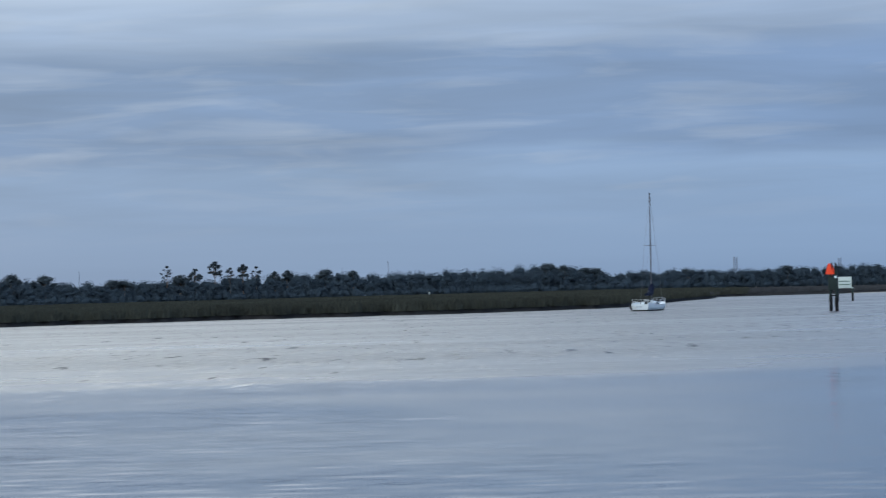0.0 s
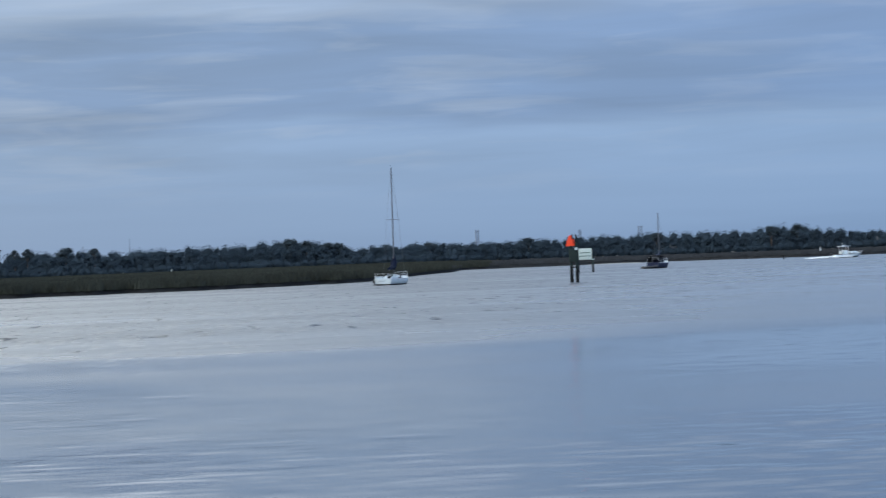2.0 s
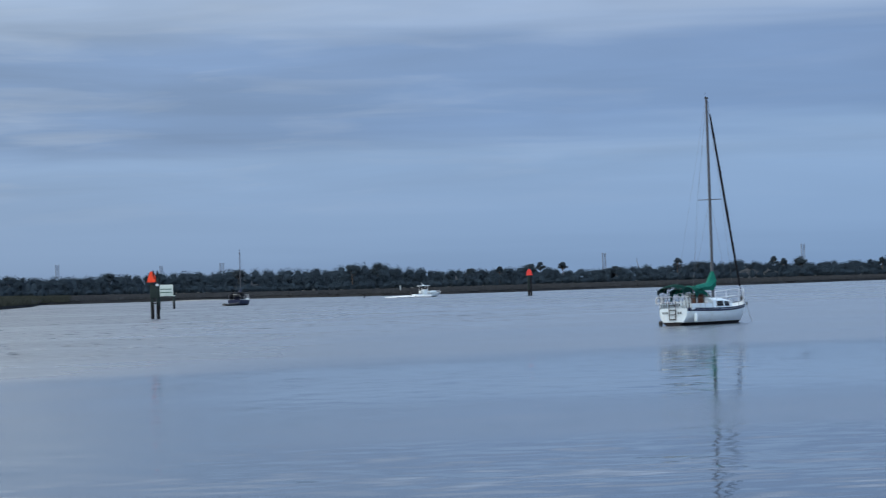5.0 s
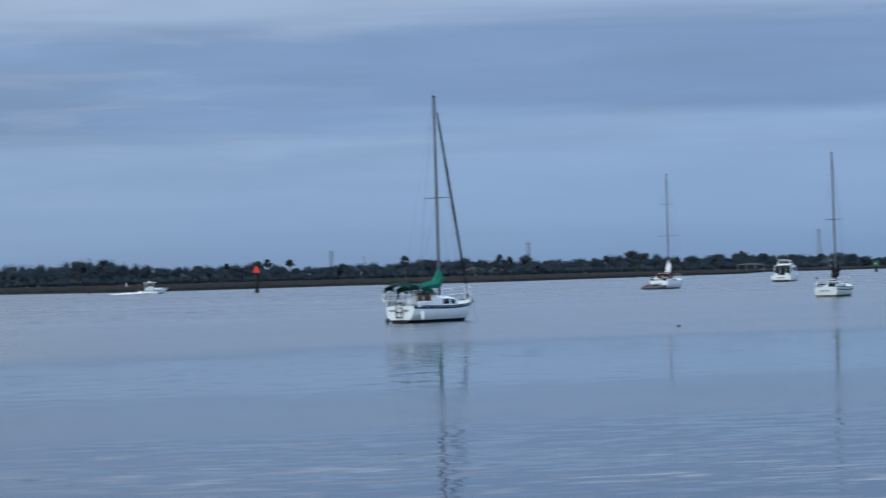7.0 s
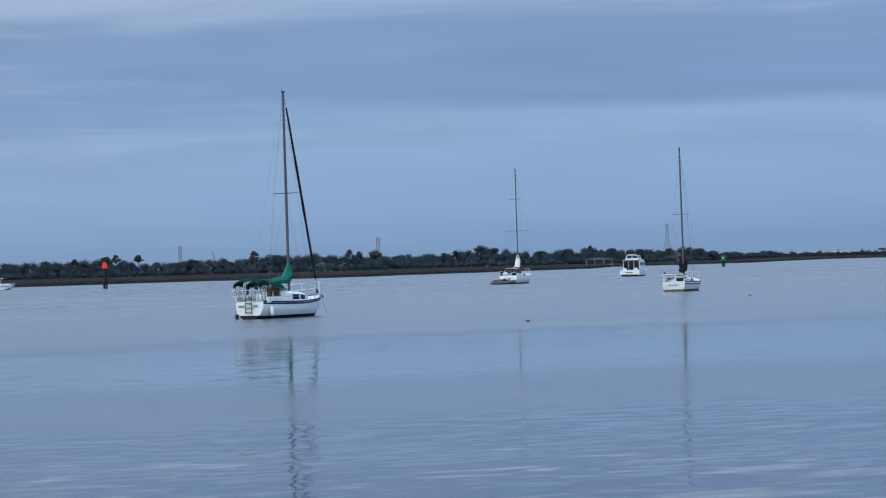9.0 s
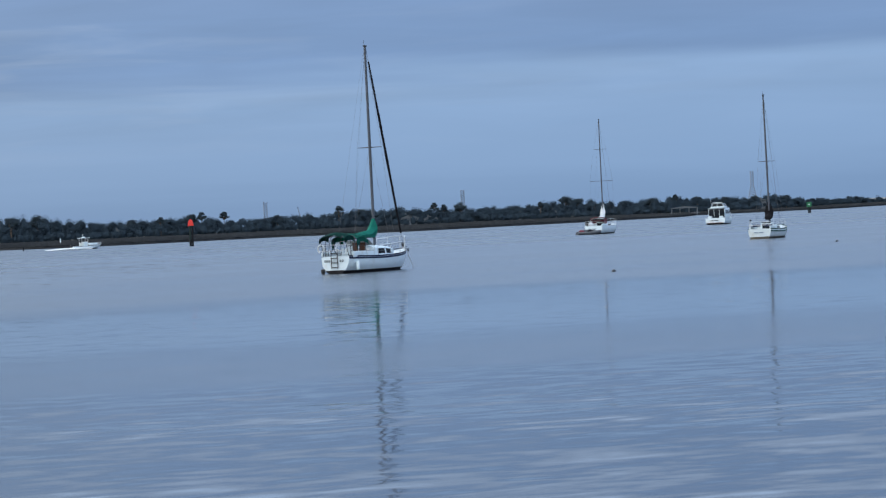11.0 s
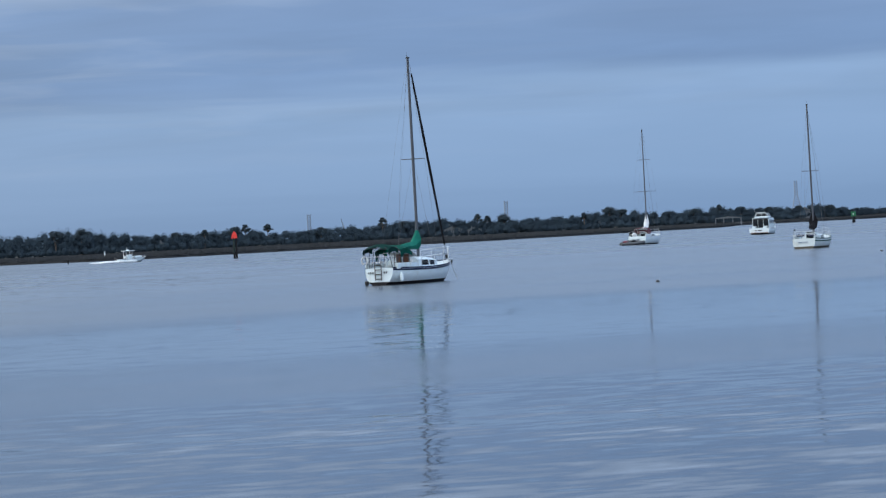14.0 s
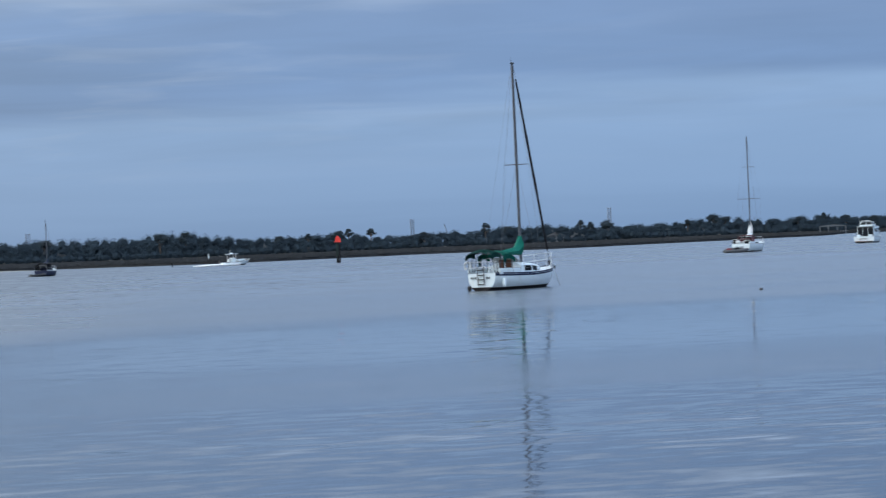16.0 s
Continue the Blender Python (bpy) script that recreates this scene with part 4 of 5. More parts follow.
def white_sloop(az, d, turn, length, beam, fz, bz, mast_x, top, spreaders, cover, old, name_row, label, tail=0.74, cover_head=0.5, boom_end=0.9, boom_z=1.9, motor=0.9, cover_label="dark sail cover along the boom", scum=False, heel=0.0, cover_thick=0.17):
    t = thing("sailboat", stand(az, d, az + turn, heel=heel), label, "sailboat", "moored sailboats")
    h = Hull(length, beam, fz, bz, tail=tail, rake=0.8, squat=0.9)
    gel = M_OLDGEL if old else M_GEL
    yacht_body(t, h, gel, boot=M_SCUM if scum else M_ANTI, stripe=M_GREEND if scum else None)
    house, z0 = cabin(t, h, length * 0.34, length * 0.70, beam * 0.62, 0.42, 3)
    # a dark panel gives the shade inside the companionway; there is no real opening
    part("companionway", box(bm_new(), (length * 0.34 - 0.03, 0, z0 + 0.32), (0.05, 0.75, 0.62), 0.01), M_GLASS, house, "dark panel for the shade in the companionway opening")
    part("companionway_slide", box(bm_new(), (length * 0.37, 0, z0 + 0.52), (0.9, 0.9, 0.07), 0.02), gel, house)
    for side in (1, -1):
        part("coaming", box(bm_new(), (length * 0.18, side * beam * 0.33, fz + 0.10), (length * 0.30, 0.14, 0.28), 0.05), gel, t)
    rig(t, h, mast_x, top, z0 + 0.35, spreaders, 0.08)
    boom_with_cover(t, mast_x - 0.1, boom_z, boom_end, boom_z - 0.1, cover, cover_thick, cover_head, cover_label)
    part("mainsheet", tube(bm_new(), [(boom_end + 0.3, 0, boom_z - 0.1), (boom_end + 0.1, 0, fz)], 0.012, 5), M_WIRE, t)
    rail(t, h, 0.02, 0.20, 0.60, 3, "pushpit")
    y = h.half(0) - 0.06
    for k in (0.6, 0.32):
        part("pushpit", tube(bm_new(), [(0.05, -y, fz + k), (-0.05, -y * 0.5, fz + k), (-0.05, y * 0.5, fz + k), (0.05, y, fz + k)], 0.017, 6), M_STEEL, t)
    rail(t, h, 0.26, 0.80, 0.58, 5, "lifeline")
    rail(t, h, 0.84, 0.97, 0.60, 3, "pulpit", close_front=True)
    name_bars(t, -0.10, fz * 0.66, name_row, M_TOWER, 0.08)
    if motor:
        outboard(t, -0.25, motor, 0.25, 1.0)
        part("motor_bracket", box(bm_new(), (-0.10, motor, 0.42), (0.22, 0.2, 0.06), 0.01), M_STEEL, t)
    part("rudder", box(bm_new(), (0.0, 0, -0.10), (0.3, 0.06, 0.4), 0.02), M_ANTI, t)
    return t, h


def dinghy(m, tube_mat, length, width, label, heap=False):
    """An inflatable tender: two side tubes that meet at the bow, a floor, a transom and a thwart."""
    t = thing("inflatable_dinghy", m, label, "dinghy")
    w = width / 2
    pts = [(0, w, 0.18), (length * 0.6, w, 0.2), (length * 0.86, w * 0.66, 0.28), (length, 0, 0.36), (length * 0.86, -w * 0.66, 0.28), (length * 0.6, -w, 0.2), (0, -w, 0.18)]
    part("side_tube", tube(bm_new(), pts, [0.16, 0.2, 0.2, 0.19, 0.2, 0.2, 0.16], 10), tube_mat, t)
    part("floor", box(bm_new(), (length * 0.42, 0, 0.05), (length * 0.84, width * 0.8, 0.08), 0.02), M_BLACK, t)
    part("transom", box(bm_new(), (0.15, 0, 0.26), (0.06, width * 0.8, 0.36), 0.02), M_BLACK, t)
    part("thwart", box(bm_new(), (length * 0.4, 0, 0.34), (0.25, width * 0.85, 0.05), 0.01), M_DECK, t)
    if heap:
        rng = np.random.default_rng(3)
        for k in range(4):
            bm = ball(bm_new(), (length * (0.2 + 0.18 * k), rng.uniform(-0.2, 0.2), 0.42), (0.36, 0.34, rng.uniform(0.16, 0.3)), 2)
            for v in bm.verts:
                v.co += Vector((noise.noise(v.co * 4), noise.noise(v.co * 4 + Vector((7, 0, 0))), noise.noise(v.co * 4 + Vector((0, 9, 0))))) * 0.10
            part("bundle", bm, (M_RED, M_RUBBER, M_BLACKC, M_RUBBER)[k], t, "loose bundle of cloth and gear")
    return t


green_sloop()

# the sloop off the marsh point, with a dark cover
white_sloop(4.02, 347.0, 17.0, 9.8, 2.95, 0.82, 1.05, 5.0, 14.5, [(8.1, 0.85)], M_NAVYC, True, [(0.5, 0.2), (0.1, -0.3)],
            "white sloop with dark navy sail cover moored off the marsh", boom_end=2.9, boom_z=1.95, cover_head=1.0, motor=1.02, heel=0.5, cover_thick=0.36)

# the sloop with the loose white sail
t_, h_ = white_sloop(23.63, 361.0, 15.5, 9.4, 3.1, 1.05, 1.3, 4.9, 14.7, [(6.8, 1.5), (10.9, 0.85)], M_WHITEC, False, [(0.7, 0.3), (0.2, -0.4)],
                     "white two-spreader sloop with a heaped white mainsail", boom_end=2.9, boom_z=2.0, cover_head=1.15, motor=0,
                     cover_label="loosely heaped white mainsail", heel=-0.2, cover_thick=0.3)
canopy(t_, 1.9, 3.3, 1.9, 1.95, 1.9, 0.14, M_RED, "dodger", "faded dark red spray hood")
hoop(t_, 1.95, 1.85, 1.05, 1.95, -0.3)
for y_ in (0.92, -0.92):
    part("dodger_side", slab(bm_new(), [(2.1, 1.15), (3.2, 1.15), (3.3, 1.74), (1.95, 1.78)], 0.03, Matrix.Translation((0, y_, 0))), M_RED, t_)
part("dodger_front", box(bm_new(), (3.22, 0, 1.5), (0.04, 1.78, 0.62), 0.01), M_RED, t_)
part("deck_bag", ball(bm_new(), (0.5, 0.95, 1.35), (0.3, 0.3, 0.32)), M_BLACKC, t_)
part("deck_bag", ball(bm_new(), (0.35, 0.45, 1.25), (0.25, 0.35, 0.28)), M_WHITEC, t_)
dinghy(stand(23.29, 359.5, 23.3 + 80), M_RUBBER, 3.0, 1.5, "grey inflatable tender heaped with gear beside a sloop", True)

# the small sloop seen from astern, with black cloth at the mast
t_, h_ = white_sloop(26.97, 233.5, 13.0, 7.9, 2.55, 0.80, 1.05, 3.9, 11.9, [(6.4, 0.72)], M_BLACKC, True, [(0.45, 0.1), (0.05, -0.35)],
                     "weathered white sloop with black sail bundle and stained waterline", boom_end=3.1, boom_z=1.62, cover_head=0.75, motor=0,
                     cover_label="black cloth bundle wrapped at the mast", scum=True, heel=-0.55, cover_thick=0.33)
part("grill", ball(bm_new(), (0.1, 0.75, 1.55), (0.09, 0.09, 0.09)), M_BLACK, t_)
part("grill_post", tube(bm_new(), [(0.1, 0.75, 0.9), (0.1, 0.75, 1.5)], 0.02, 6), M_STEEL, t_)
for y_ in (0.45, -0.55):
    part("cushion", box(bm_new(), (0.9, y_, 1.08), (1.2, 0.4, 0.18), 0.05), M_NAVY, t_)


# the dark-hulled ketch-like boat with a tender astern
def dark_boat():
    t = thing("sailboat", stand(9.50, 474.0, 9.5 + 16), "dark navy hulled sailboat with canvas over the cockpit", "sailboat", "moored sailboats")
    h = Hull(8.0, 2.7, 0.95, 1.2, tail=0.78, rake=0.8, squat=0.9)
    body = yacht_body(t, h, M_NAVY)
    house, z0 = cabin(t, h, 2.7, 5.6, 1.8, 0.6, 3, skin=M_NAVY, words="low dark navy coach roof")
    canopy(t, 0.2, 2.9, 2.0, 1.85, 1.95, 0.18, M_BLACKC, "cockpit_cover", "dark canvas cockpit cover")
    for x in (0.3, 1.5, 2.7):
        hoop(t, x, 1.95, 0.95, 1.85)
    for side in (1, -1):
        part("side_curtain", slab(bm_new(), [(0.3, 1.0), (2.7, 1.0), (2.7, 1.75), (0.3, 1.7)], 0.02, Matrix.Translation((0, side * 0.98, 0))), M_BLACKC, t)
    rig(t, h, 4.1, 9.2, z0 + 0.4, [(5.2, 0.7)], 0.075)
    boom_with_cover(t, 4.0, 2.1, 1.5, 2.05, M_NAVY, 0.16, 0.5, "navy sail cover")
    rail(t, h, 0.30, 0.80, 0.58, 4, "lifeline")
    rail(t, h, 0.84, 0.97, 0.60, 3, "pulpit", close_front=True)
    rail(t, h, 0.02, 0.22, 0.6, 3, "pushpit")


dark_boat()
dinghy(stand(9.29, 472.5, 9.5 + 70), M_BLACK, 2.6, 1.3, "small dark inflatable tender beside a moored sailboat")


# the cabin cruiser with the flying bridge
def cruiser():
    t = thing("cabin_cruiser", stand(26.09, 450.0, 26.09 + 11), "white flybridge cabin cruiser with dark saloon windows, moored", "motor boat")
    h = Hull(9.5, 3.4, 0.95, 1.5, tail=0.94, rake=1.1, deep=0.6, squat=1.0)
    yacht_body(t, h, M_GEL)
    saloon = part("saloon", box(bm_new(), (3.6, 0, 1.75), (4.4, 2.7, 1.55), 0.16), M_GEL, t)
    for k in range(3):
        part("window", box(bm_new(), (1.39, -0.85 + 0.85 * k, 1.74), (0.04, 0.78, 1.42), 0.01), M_GLASS, saloon, "dark tinted aft saloon window")
    for side in (1, -1):
        for k in range(3):
            part("window", box(bm_new(), (2.3 + 1.3 * k, side * 1.352, 1.95), (1.0, 0.03, 0.6), 0.01), M_GLASS, saloon, "dark tinted side window")
    part("windscreen", box(bm_new(), (5.82, 0, 1.95), (0.04, 2.2, 0.6), 0.01), M_GLASS, saloon)
    part("hardtop", box(bm_new(), (3.2, 0, 2.57), (4.6, 2.6, 0.08), 0.03), M_DECK, t)
    bridge = part("flybridge", box(bm_new(), (3.3, 0, 2.73), (2.5, 2.2, 0.22), 0.08), M_GEL, t)
    # a sloped enclosure with dark panes between pale corner posts and a thin roof
    glass = bm_new()
    loft(glass, [[Vector((x, y, z)) for x, y in ((2.2 + k, -1.0 + k), (4.4 - k, -1.0 + k), (4.4 - k, 1.0 - k), (2.2 + k, 1.0 - k))] for z, k in ((2.84, 0.0), (3.26, 0.16))], close=True)
    part("bridge_window", glass, M_GLASS, bridge, "dark clear-vinyl flybridge enclosure")
    part("bridge_roof", box(bm_new(), (3.3, 0, 3.29), (2.0, 1.78, 0.07), 0.03), M_DECK, bridge)
    for x, dx in ((2.19, 0.16), (4.41, -0.16)):
        for y in (-1.0, 0.0, 1.0):
            part("corner_post", tube(bm_new(), [(x, y * 1.01, 2.84), (x + dx, y * 0.85, 3.27)], 0.035, 6), M_GEL, bridge)
    part("radar_mast", tube(bm_new(), [(2.3, -0.95, 2.6), (2.2, -0.7, 3.45), (2.2, 0.7, 3.45), (2.3, 0.95, 2.6)], 0.05, 8), M_STEEL, t)
    part("antenna", tube(bm_new(), [(2.3, 0.95, 2.9), (2.1, 1.05, 4.4)], 0.015, 5), M_STEEL, t)
    part("bow_deck", box(bm_new(), (6.8, 0, 1.45), (2.0, 1.7, 0.36), 0.12), M_GEL, t)
    part("swim_platform", box(bm_new(), (-0.35, 0, 0.25), (0.6, 2.8, 0.08), 0.02), M_TEAK, t)
    rail(t, h, 0.66, 0.97, 0.60, 5, "bow_rail", close_front=True)
    rail(t, h, 0.0, 0.12, 0.55, 2, "aft_rail")
    for y in (-0.9, 0.9):
        part("dock_box", box(bm_new(), (0.5, y, 1.12), (0.6, 0.6, 0.4), 0.05), M_GEL, t)
    name_bars(t, -0.13, 0.62, [(0.7, 0.3), (0.2, -0.5)], M_ROOF)


cruiser()


# the open motor boat that passes, with its wash
def runabout():
    m = stand(13.12, 580.0, 13.12 + 62, trim=-0.6)
    t = thing("motor_boat", m, "white centre-console motor boat with a hard top", "motor boat")
    h = Hull(6.6, 2.4, 0.60, 0.92, tail=0.92, rake=1.1, deep=0.35, squat=1.0)
    yacht_body(t, h, M_GEL)
    part("console", box(bm_new(), (2.7, 0, 1.05), (0.9, 0.9, 0.9), 0.10), M_GEL, t)
    part("windscreen", box(bm_new(), (3.12, 0, 1.68), (0.05, 0.85, 0.45), 0.01, None), M_GLASS, t)
    part("leaning_post", box(bm_new(), (1.8, 0, 1.0), (0.45, 0.9, 0.6), 0.08), M_DECK, t)
    top = part("hard_top", box(bm_new(), (2.5, 0, 2.28), (2.2, 1.7, 0.10), 0.04), M_GEL, t, "white hard top on pipework")
    for x in (1.7, 3.1):
        for y in (-0.55, 0.55):
            part("top_post", tube(bm_new(), [(x, y, 0.7), (x + 0.05, y, 2.25)], 0.04, 6), M_STEEL, t)
    part("radar_dome", tube(bm_new(), [(2.4, 0, 2.33), (2.4, 0, 2.42), (2.4, 0, 2.56)], [0.28, 0.30, 0.18], 12), M_GEL, top)
    part("light_mast", tube(bm_new(), [(2.2, 0, 2.5), (2.2, 0, 3.0)], 0.03, 6), M_STEEL, top)
    part("cuddy", box(bm_new(), (4.5, 0, 0.98), (1.6, 1.3, 0.42), 0.14), M_GEL, t)
    outboard(t, -0.25, 0.0, 0.45, 1.3)
    rail(t, h, 0.62, 0.97, 0.35, 4, "bow_rail", close_front=True, wires=1)
    # churned white water along the hull and astern
    rng = np.random.default_rng(8)
    verts, faces = [], []
    for _ in range(1500):
        f = rng.random()
        x = 3.8 - 9.0 * f
        half = 1.2 + 0.14 * max(0, 3 - x)
        y = rng.choice([-1, 1]) * half * rng.uniform(0.55, 1.12) if x > 0 else rng.uniform(-half, half)
        hgt = max(0.0, (0.45 if x > -2.5 else 0.45 - 0.09 * (-2.5 - x))) * rng.uniform(0.1, 1.0)
        core(rng, verts, faces, (x, y, hgt * 0.55), (rng.uniform(0.10, 0.34), rng.uniform(0.10, 0.26), 0.05 + 0.45 * hgt))
    ob = raw("wash", verts, faces, M_FOAM, True)
    ob.matrix_basis = stand(13.12, 580.0, 13.12 + 62)
    tagged(ob, "churned white wash behind a motor boat", "wash", kind="stuff")


runabout()


# ---- channel marks, posts and buoys ----
def pile(t, x, y, h, r, material, low=1.0):
    p = part("pile", tube(bm_new(), [(x, y, -1.5), (x, y, h * 0.6), (x, y, h)], [r, r * 0.97, r * 0.92], 12), material, t, "weathered timber pile")
    part("wet_foot", tube(bm_new(), [(x, y, -0.6), (x, y, low)], r * 1.06, 12), M_PILE, p, "dark wet foot of the pile")
    return p


def red_mark():
    t = thing("channel_marker", stand(7.91, 288, 7.91 + 12), "two-pile channel marker with red triangle boards", "channel marker", "channel markers")
    pile(t, 0.05, 0.29, 4.1, 0.17, M_PILEG, 1.3)
    pile(t, 0.05, -0.29, 4.1, 0.17, M_PILEG, 1.3)
    part("platform", box(bm_new(), (0.05, 0, 2.75), (0.45, 0.95, 1.3), 0.04), M_PILEG, t, "dark green timber cladding")
    part("brace", box(bm_new(), (-0.20, 0, 1.55), (0.06, 0.8, 0.14), 0.01), M_PILE, t)
    part("lamp_box", box(bm_new(), (-0.22, -0.32, 3.42), (0.18, 0.26, 0.26), 0.03), M_GEL, t, "small white lamp box")
    tri = [(-0.40, 3.70), (0.40, 3.70), (0.24, 4.36), (0.06, 4.80), (-0.06, 4.80), (-0.24, 4.36)]
    for x, y, turn in ((-0.32, 0.30, 90), (0.40, 0.24, 75)):
        part("daymark", slab(bm_new(), tri, 0.04, Matrix.Translation((x, y, 0)) @ pose(0, 0, 0, 0, 0, turn)), M_ORANGE, t, "fluorescent red triangle board")
    for y in (0.12, -0.28):
        part("spike", tube(bm_new(), [(0.05, y, 4.0), (0.05, y, 4.88)], [0.10, 0.06], 7), M_PILE, t)


def notice():
    t = thing("notice_sign", stand(8.14, 437, 8.14 + 12), "white notice board with green lettering on two piles", "sign")
    for y in (1.15, -1.15):
        pile(t, 0.1, y, 2.5, 0.17, M_PILEG, 1.1)
        part("pile_band", box(bm_new(), (0.1, y, 2.0), (0.40, 0.40, 0.16), 0.02), M_BOARD, t)
    board = part("board", box(bm_new(), (-0.12, 0, 2.85), (0.06, 2.15, 1.75), 0.02), M_BOARD, t)
    for z, w in ((3.40, 0.0), (3.05, 1.7), (2.55, 1.75), (2.25, 0.0)):
        if w:
            part("lettering", box(bm_new(), (-0.16, 0, z), (0.01, w, 0.13)), M_BARS, board, "unreadable line of dark green lettering")
    part("backing_rail", box(bm_new(), (0.0, 0, 2.3), (0.10, 2.5, 0.14), 0.01), M_PILEG, t)


def pile_mark(az, d, top, board, square, label, kind):
    t = thing("channel_marker", stand(az, d, az + 8), label, "channel marker", "channel markers")
    pile(t, 0, 0.16, top - 0.5, 0.20, M_PILEG, top * 0.22)
    pile(t, 0.05, -0.26, top - 0.9, 0.17, M_PILE, top * 0.22)
    if square:
        shape = [(-0.62, top - 1.25), (0.62, top - 1.25), (0.62, top), (-0.62, top)]
    else:
        shape = [(-0.58, top - 1.05), (0.58, top - 1.05), (0.34, top - 0.15), (0.0, top + 0.2), (-0.34, top - 0.15)]
    part("daymark", slab(bm_new(), shape, 0.05, Matrix.Translation((-0.26, 0, 0)) @ pose(0, 0, 0, 0, 0, 90)), board, t, kind)
    part("daymark", slab(bm_new(), shape, 0.05, Matrix.Translation((0.26, 0, 0)) @ pose(0, 0, 0, 0, 0, 70)), board, t, kind)
    part("plate", box(bm_new(), (-0.30, 0, top - 0.62), (0.02, 0.34, 0.34)), M_BOARD if square else M_REDB, t, "small plain plate on the board")
    part("solar_lamp", tube(bm_new(), [(0, 0, top - 0.6), (0, 0, top + 0.1), (0, 0, top + 0.35)], [0.10, 0.12, 0.05], 8), M_BLACK, t)


red_mark()
notice()
pile_mark(15.49, 519, 4.75, M_REDB, False, "single red triangle channel marker on timber piles", "red triangle board")
pile_mark(27.98, 756, 2.9, M_GREENB, True, "green square channel marker on a dark pile", "green square board")


def post(az, d, h, r, material, label):
    t = thing("mooring_post", stand(az, d), label, "post", "posts by the bank")
    p = part("post", tube(bm_new(), [(0, 0, -1.2), (0, 0, h * 0.7), (0, 0, h)], [r, r * 0.95, r * 0.8], 9), material, t)
    part("cap", tube(bm_new(), [(0, 0, h), (0, 0, h + r * 0.6)], [r * 1.1, r * 0.3], 9), M_PILE, p)


post(12.13, 609, 0.9, 0.16, M_PILE, "short dark timber post in the shallows")
post(12.87, 700, 2.4, 0.14, M_GEL, "white painted post on the marsh bank")
post(-1.2, 980, 2.9, 0.13, M_BOARD, "pale stake in front of the woods")
post(-0.23, 990, 3.6, 0.2, M_BOARD, "pale weathered stake by the woods")


def buoy(az, d, r, material, label):
    t = thing("mooring_buoy", stand(az, d), label, "buoy", "mooring buoys")
    b = part("float", ball(bm_new(), (0, 0, r * 0.2), (r, r, r * 0.75), 3), material, t)
    part("ring", tube(bm_new(), [(0.04 * math.cos(k), 0, r * 0.95 + 0.04 * math.sin(k)) for k in [j * math.pi / 6 for j in range(13)]], 0.010, 6, caps=False), M_STEEL, b)


buoy(24.00, 132, 0.10, M_ORBUOY, "dark round mooring buoy on calm water")
buoy(28.50, 198, 0.10, M_ORBUOY, "small dark round mooring buoy on calm water")

# the bow of a dark skiff at the edge of sight
dinghy(stand(31.42, 377, 31.4 + 60), M_NAVY, 3.6, 1.7, "dark skiff lying alone on its mooring")


# ---- the far shore ----
def lattice(az, px, d, width, waist, label, arms=0):
    """A tower of four legs, rings and diagonals."""
    z0 = 0.5
    top = 2.8 + px * d / 5000
    t = thing("lattice_tower", stand(az, d, az, z0), label, "tower", "towers behind the woods")
    h = top - z0
    slim = 0.22 if width > 8 else 0.75

    def half(f):
        return width / 2 * (1 - f / waist * (1 - slim)) if f < waist else width / 2 * slim

    for sx in (1, -1):
        for sy in (1, -1):
            part("leg", tube(bm_new(), [(sx * half(f), sy * half(f), h * f) for f in (0, waist, 1)], 0.40, 5), M_TOWER, t)
    n = 15
    bm = bm_new()
    for k in range(n):
        f0, f1 = k / n, (k + 1) / n
        a, b = half(f0), half(f1)
        for s in (1, -1):
            tube(bm, [(-a, s * a, h * f0), (b, s * b, h * f1)], 0.36, 4)
            tube(bm, [(a, s * a, h * f0), (-b, s * b, h * f1)], 0.36, 4)
            tube(bm, [(s * a, -a, h * f0), (s * b, b, h * f1)], 0.36, 4)
            tube(bm, [(-b, s * b, h * f1), (b, s * b, h * f1)], 0.36, 4)
    part("bracing", bm, M_TOWER, t)
    for k in range(arms):
        z = h * (0.98 - 0.13 * k)
        part("crossarm", tube(bm_new(), [(0, -width * 0.5, z), (0, width * 0.5, z)], 0.35, 5), M_TOWER, t)


lattice(5.97, 51, 2300, 3.4, 0.5, "grey lattice power tower far behind the woods")
lattice(9.27, 46, 2600, 4.6, 0.3, "grey lattice power tower far behind the woods", 1)
lattice(8.05, 44, 2600, 3.2, 0.5, "grey lattice power tower far behind the woods")
lattice(17.01, 44, 2300, 3.4, 0.5, "grey lattice power tower far behind the woods")
lattice(21.01, 50, 2300, 3.4, 0.5, "grey lattice power tower far behind the woods")
lattice(26.86, 60, 2400, 10.0, 0.62, "splayed grey lattice power tower far behind the woods")


def pole(az, px, d, r, lean, label):
    z0 = land_z(az, d)
    h = 2.8 + px * d / 5000 - z0
    t = thing("radio_mast", stand(az, d, az, z0), label, "mast")
    part("pole", tube(bm_new(), [(0, 0, 0), (0, -lean * 0.5, h * 0.5), (0, -lean, h)], [r, r * 0.8, r * 0.5], 6), M_TOWER, t)
    part("tip", tube(bm_new(), [(0, -lean, h), (0, -lean, h + 0.6)], r * 0.4, 5), M_BLACK, t)


pole(-7.28, 53, 1120, 0.22, 0, "thin mast above the tree line")
pole(-1.05, 57, 1120, 0.22, 0, "thin mast above the tree line")
pole(-1.99, 47, 1120, 0.22, 0, "thin mast above the tree line")
pole(17.78, 31, 1300, 0.40, -2.6, "leaning crane boom above the trees")


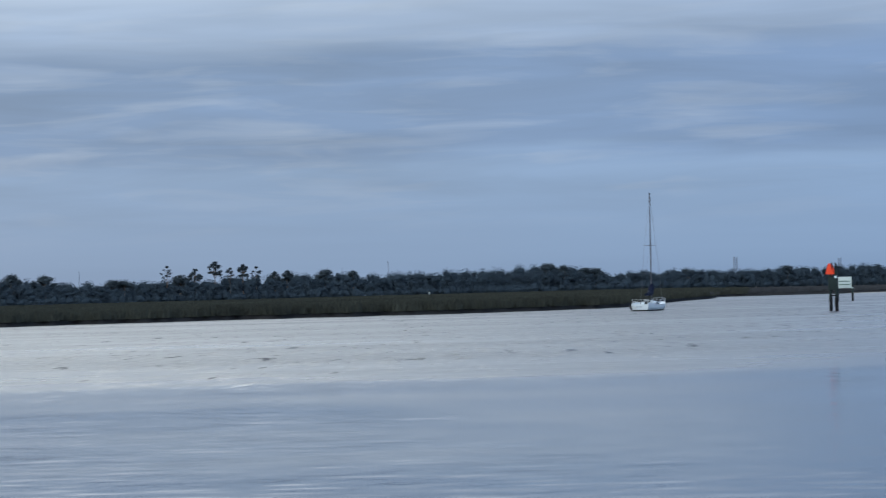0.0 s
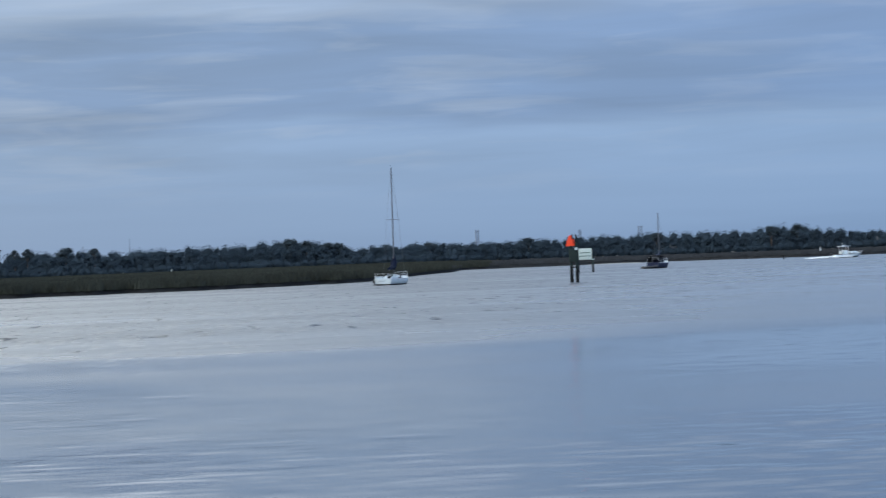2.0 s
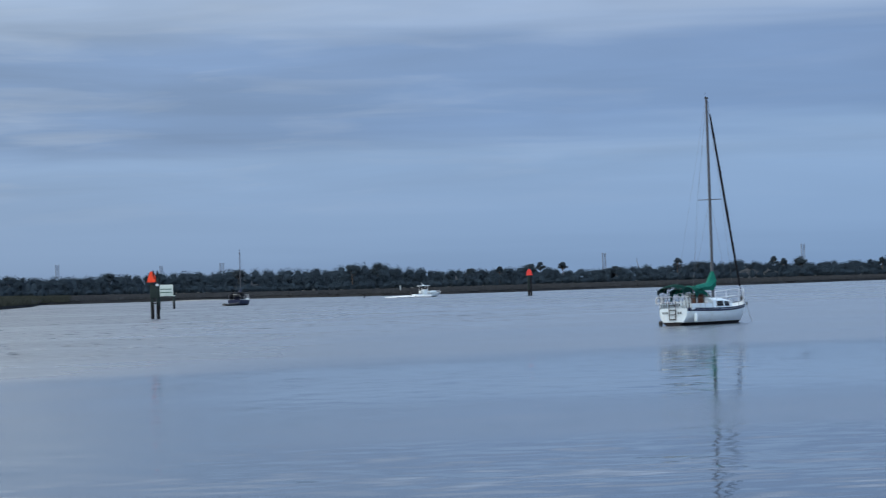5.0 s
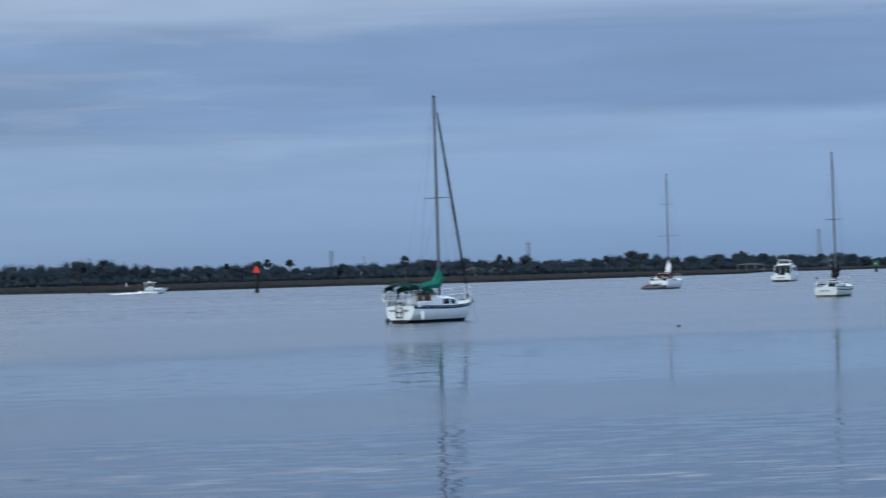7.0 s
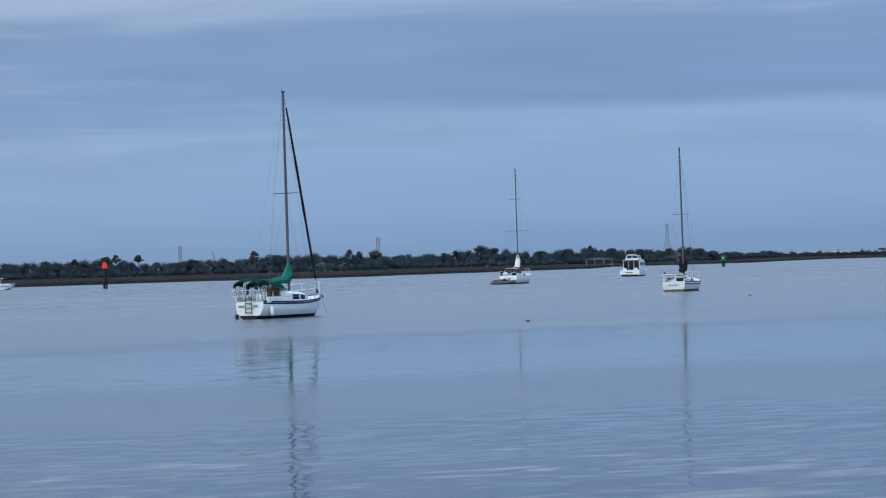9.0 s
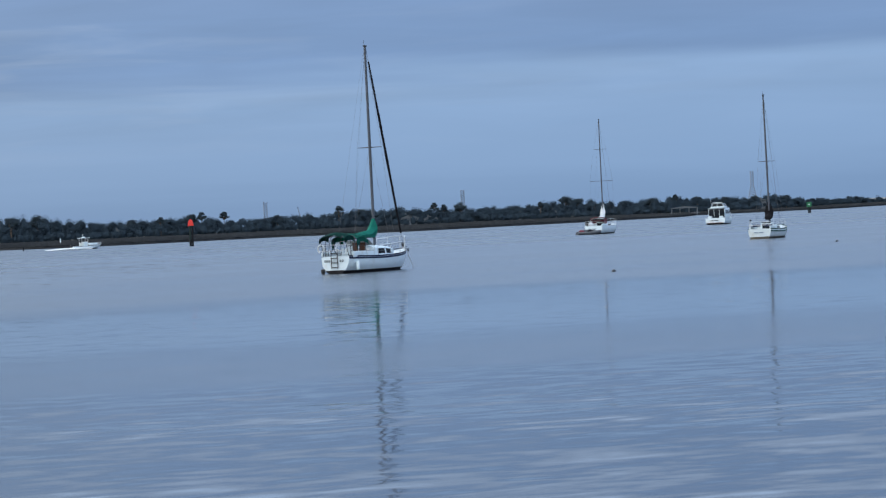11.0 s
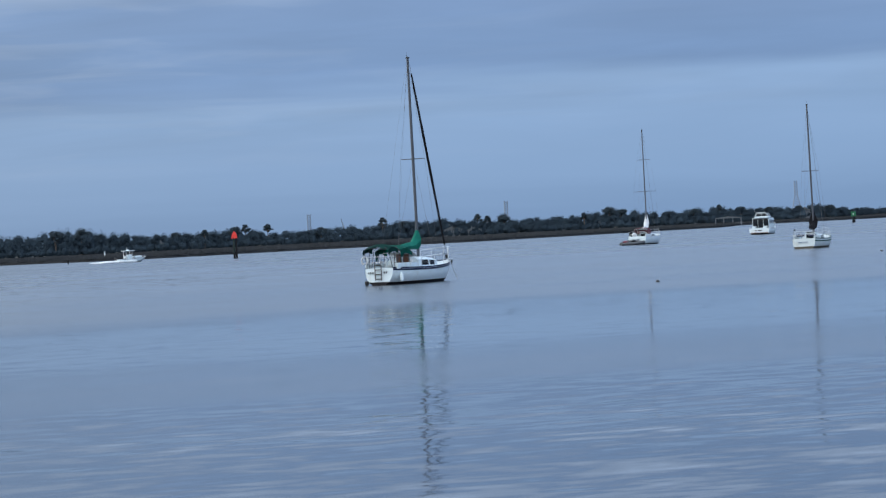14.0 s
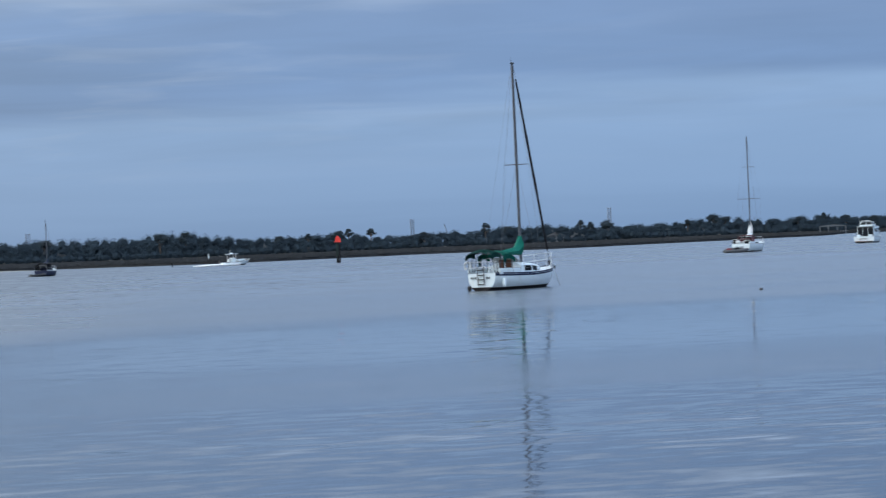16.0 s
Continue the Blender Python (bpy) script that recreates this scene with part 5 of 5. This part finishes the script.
def house(az, d, w, h, label, wall=M_WALLP):
    z0 = land_z(az, d) - 0.2
    t = thing("house", stand(az, d, az, z0), label, "house", "houses on the far shore")
    body = part("wall", box(bm_new(), (0, 0, h / 2), (7, w, h), 0.03), wall, t)
    roof = bm_new()
    slab(roof, [(-w / 2 - 0.5, h + 0.004), (w / 2 + 0.5, h + 0.004), (0, h + w * 0.22)], 8.0, pose(0, 0, 0, 0, 0, 90))
    part("roof", roof, M_ROOF, t, "grey shingle gable roof")
    for y in (-w * 0.28, w * 0.28):
        win = part("window", box(bm_new(), (-3.52, y, h * 0.55), (0.06, 1.2, 1.3), 0.01), M_GLASS, body)
        part("frame", box(bm_new(), (-3.51, y, h * 0.55), (0.03, 1.4, 1.5), 0.01), M_WALLP, win)
    part("chimney", box(bm_new(), (1.0, w * 0.2, h + w * 0.2), (0.7, 0.7, 1.6), 0.02), M_ROOF, t)


for az_, w_, h_, back_ in ((14.05, 5, 3.0, 12), (19.92, 8, 3.0, 20), (20.35, 6, 2.5, 20), (22.2, 3.5, 2.6, 14), (24.9, 5, 3.0, 14), (9.9, 4, 3.2, 10), (22.85, 2.5, 3.4, 16)):
    house(az_, wood_at(az_) - back_, w_, h_, "pale low house among the trees on the far shore")
house(27.05, wood_at(27.05) - 26, 3.2, 4.0, "narrow pale two-storey house among the trees")


def boathouse(az, d):
    z0 = 0.0
    t = thing("boathouse", stand(az, d, az, z0), "open boathouse with a grey roof on timber posts", "boathouse")
    roof = bm_new()
    slab(roof, [(-5.0, 2.75), (5.0, 2.75), (4.6, 3.0), (0, 3.5), (-4.6, 3.0)], 7.0, pose(0, 0, 0, 0, 0, 90))
    part("roof", roof, M_ROOF, t)
    for y in (-4.5, -1.6, 1.6, 4.5):
        for x in (-3.0, 3.0):
            part("post", tube(bm_new(), [(x, y, -1.0), (x, y, 2.80)], 0.16, 8), M_WALLP, t)
    part("dock", box(bm_new(), (0, 0, 1.0), (6.6, 10.6, 0.18), 0.02), M_WALLP, t)


boathouse(25.48, 1010)


def bridge():
    t = thing("road_bridge", stand(31.5, 3300, 31.5 + 6), "long low concrete road bridge far upriver", "bridge")
    part("deck", box(bm_new(), (0, 0, 3.7), (11, 700, 1.0), 0.1), M_CONC, t)
    for s in (1, -1):
        part("parapet", box(bm_new(), (s * 5.3, 0, 4.5), (0.3, 700, 0.6), 0.05), M_CONC, t)
    for k in range(-11, 12):
        part("pier", box(bm_new(), (0, k * 30, 1.0), (7, 1.6, 4.4), 0.2), M_CONC, t)
    part("gantry", box(bm_new(), (0, 20, 5.9), (0.5, 9, 2.2), 0.1), M_PILEG, t, "dark sign gantry on the bridge")


bridge()

# a pale spit of sand below the far marsh
bm_ = bm_new()
ball(bm_, (0, 0, 0), (2.0, 8, 0.18), 3)
sand_ = new("sand_bar", mesh_of("sand_bar", bm_, M_SAND))
sand_.matrix_basis = stand(8.75, 745, 8.75)
tagged(sand_, "low pale sand bar at the water's edge", "sand bar", kind="structure")
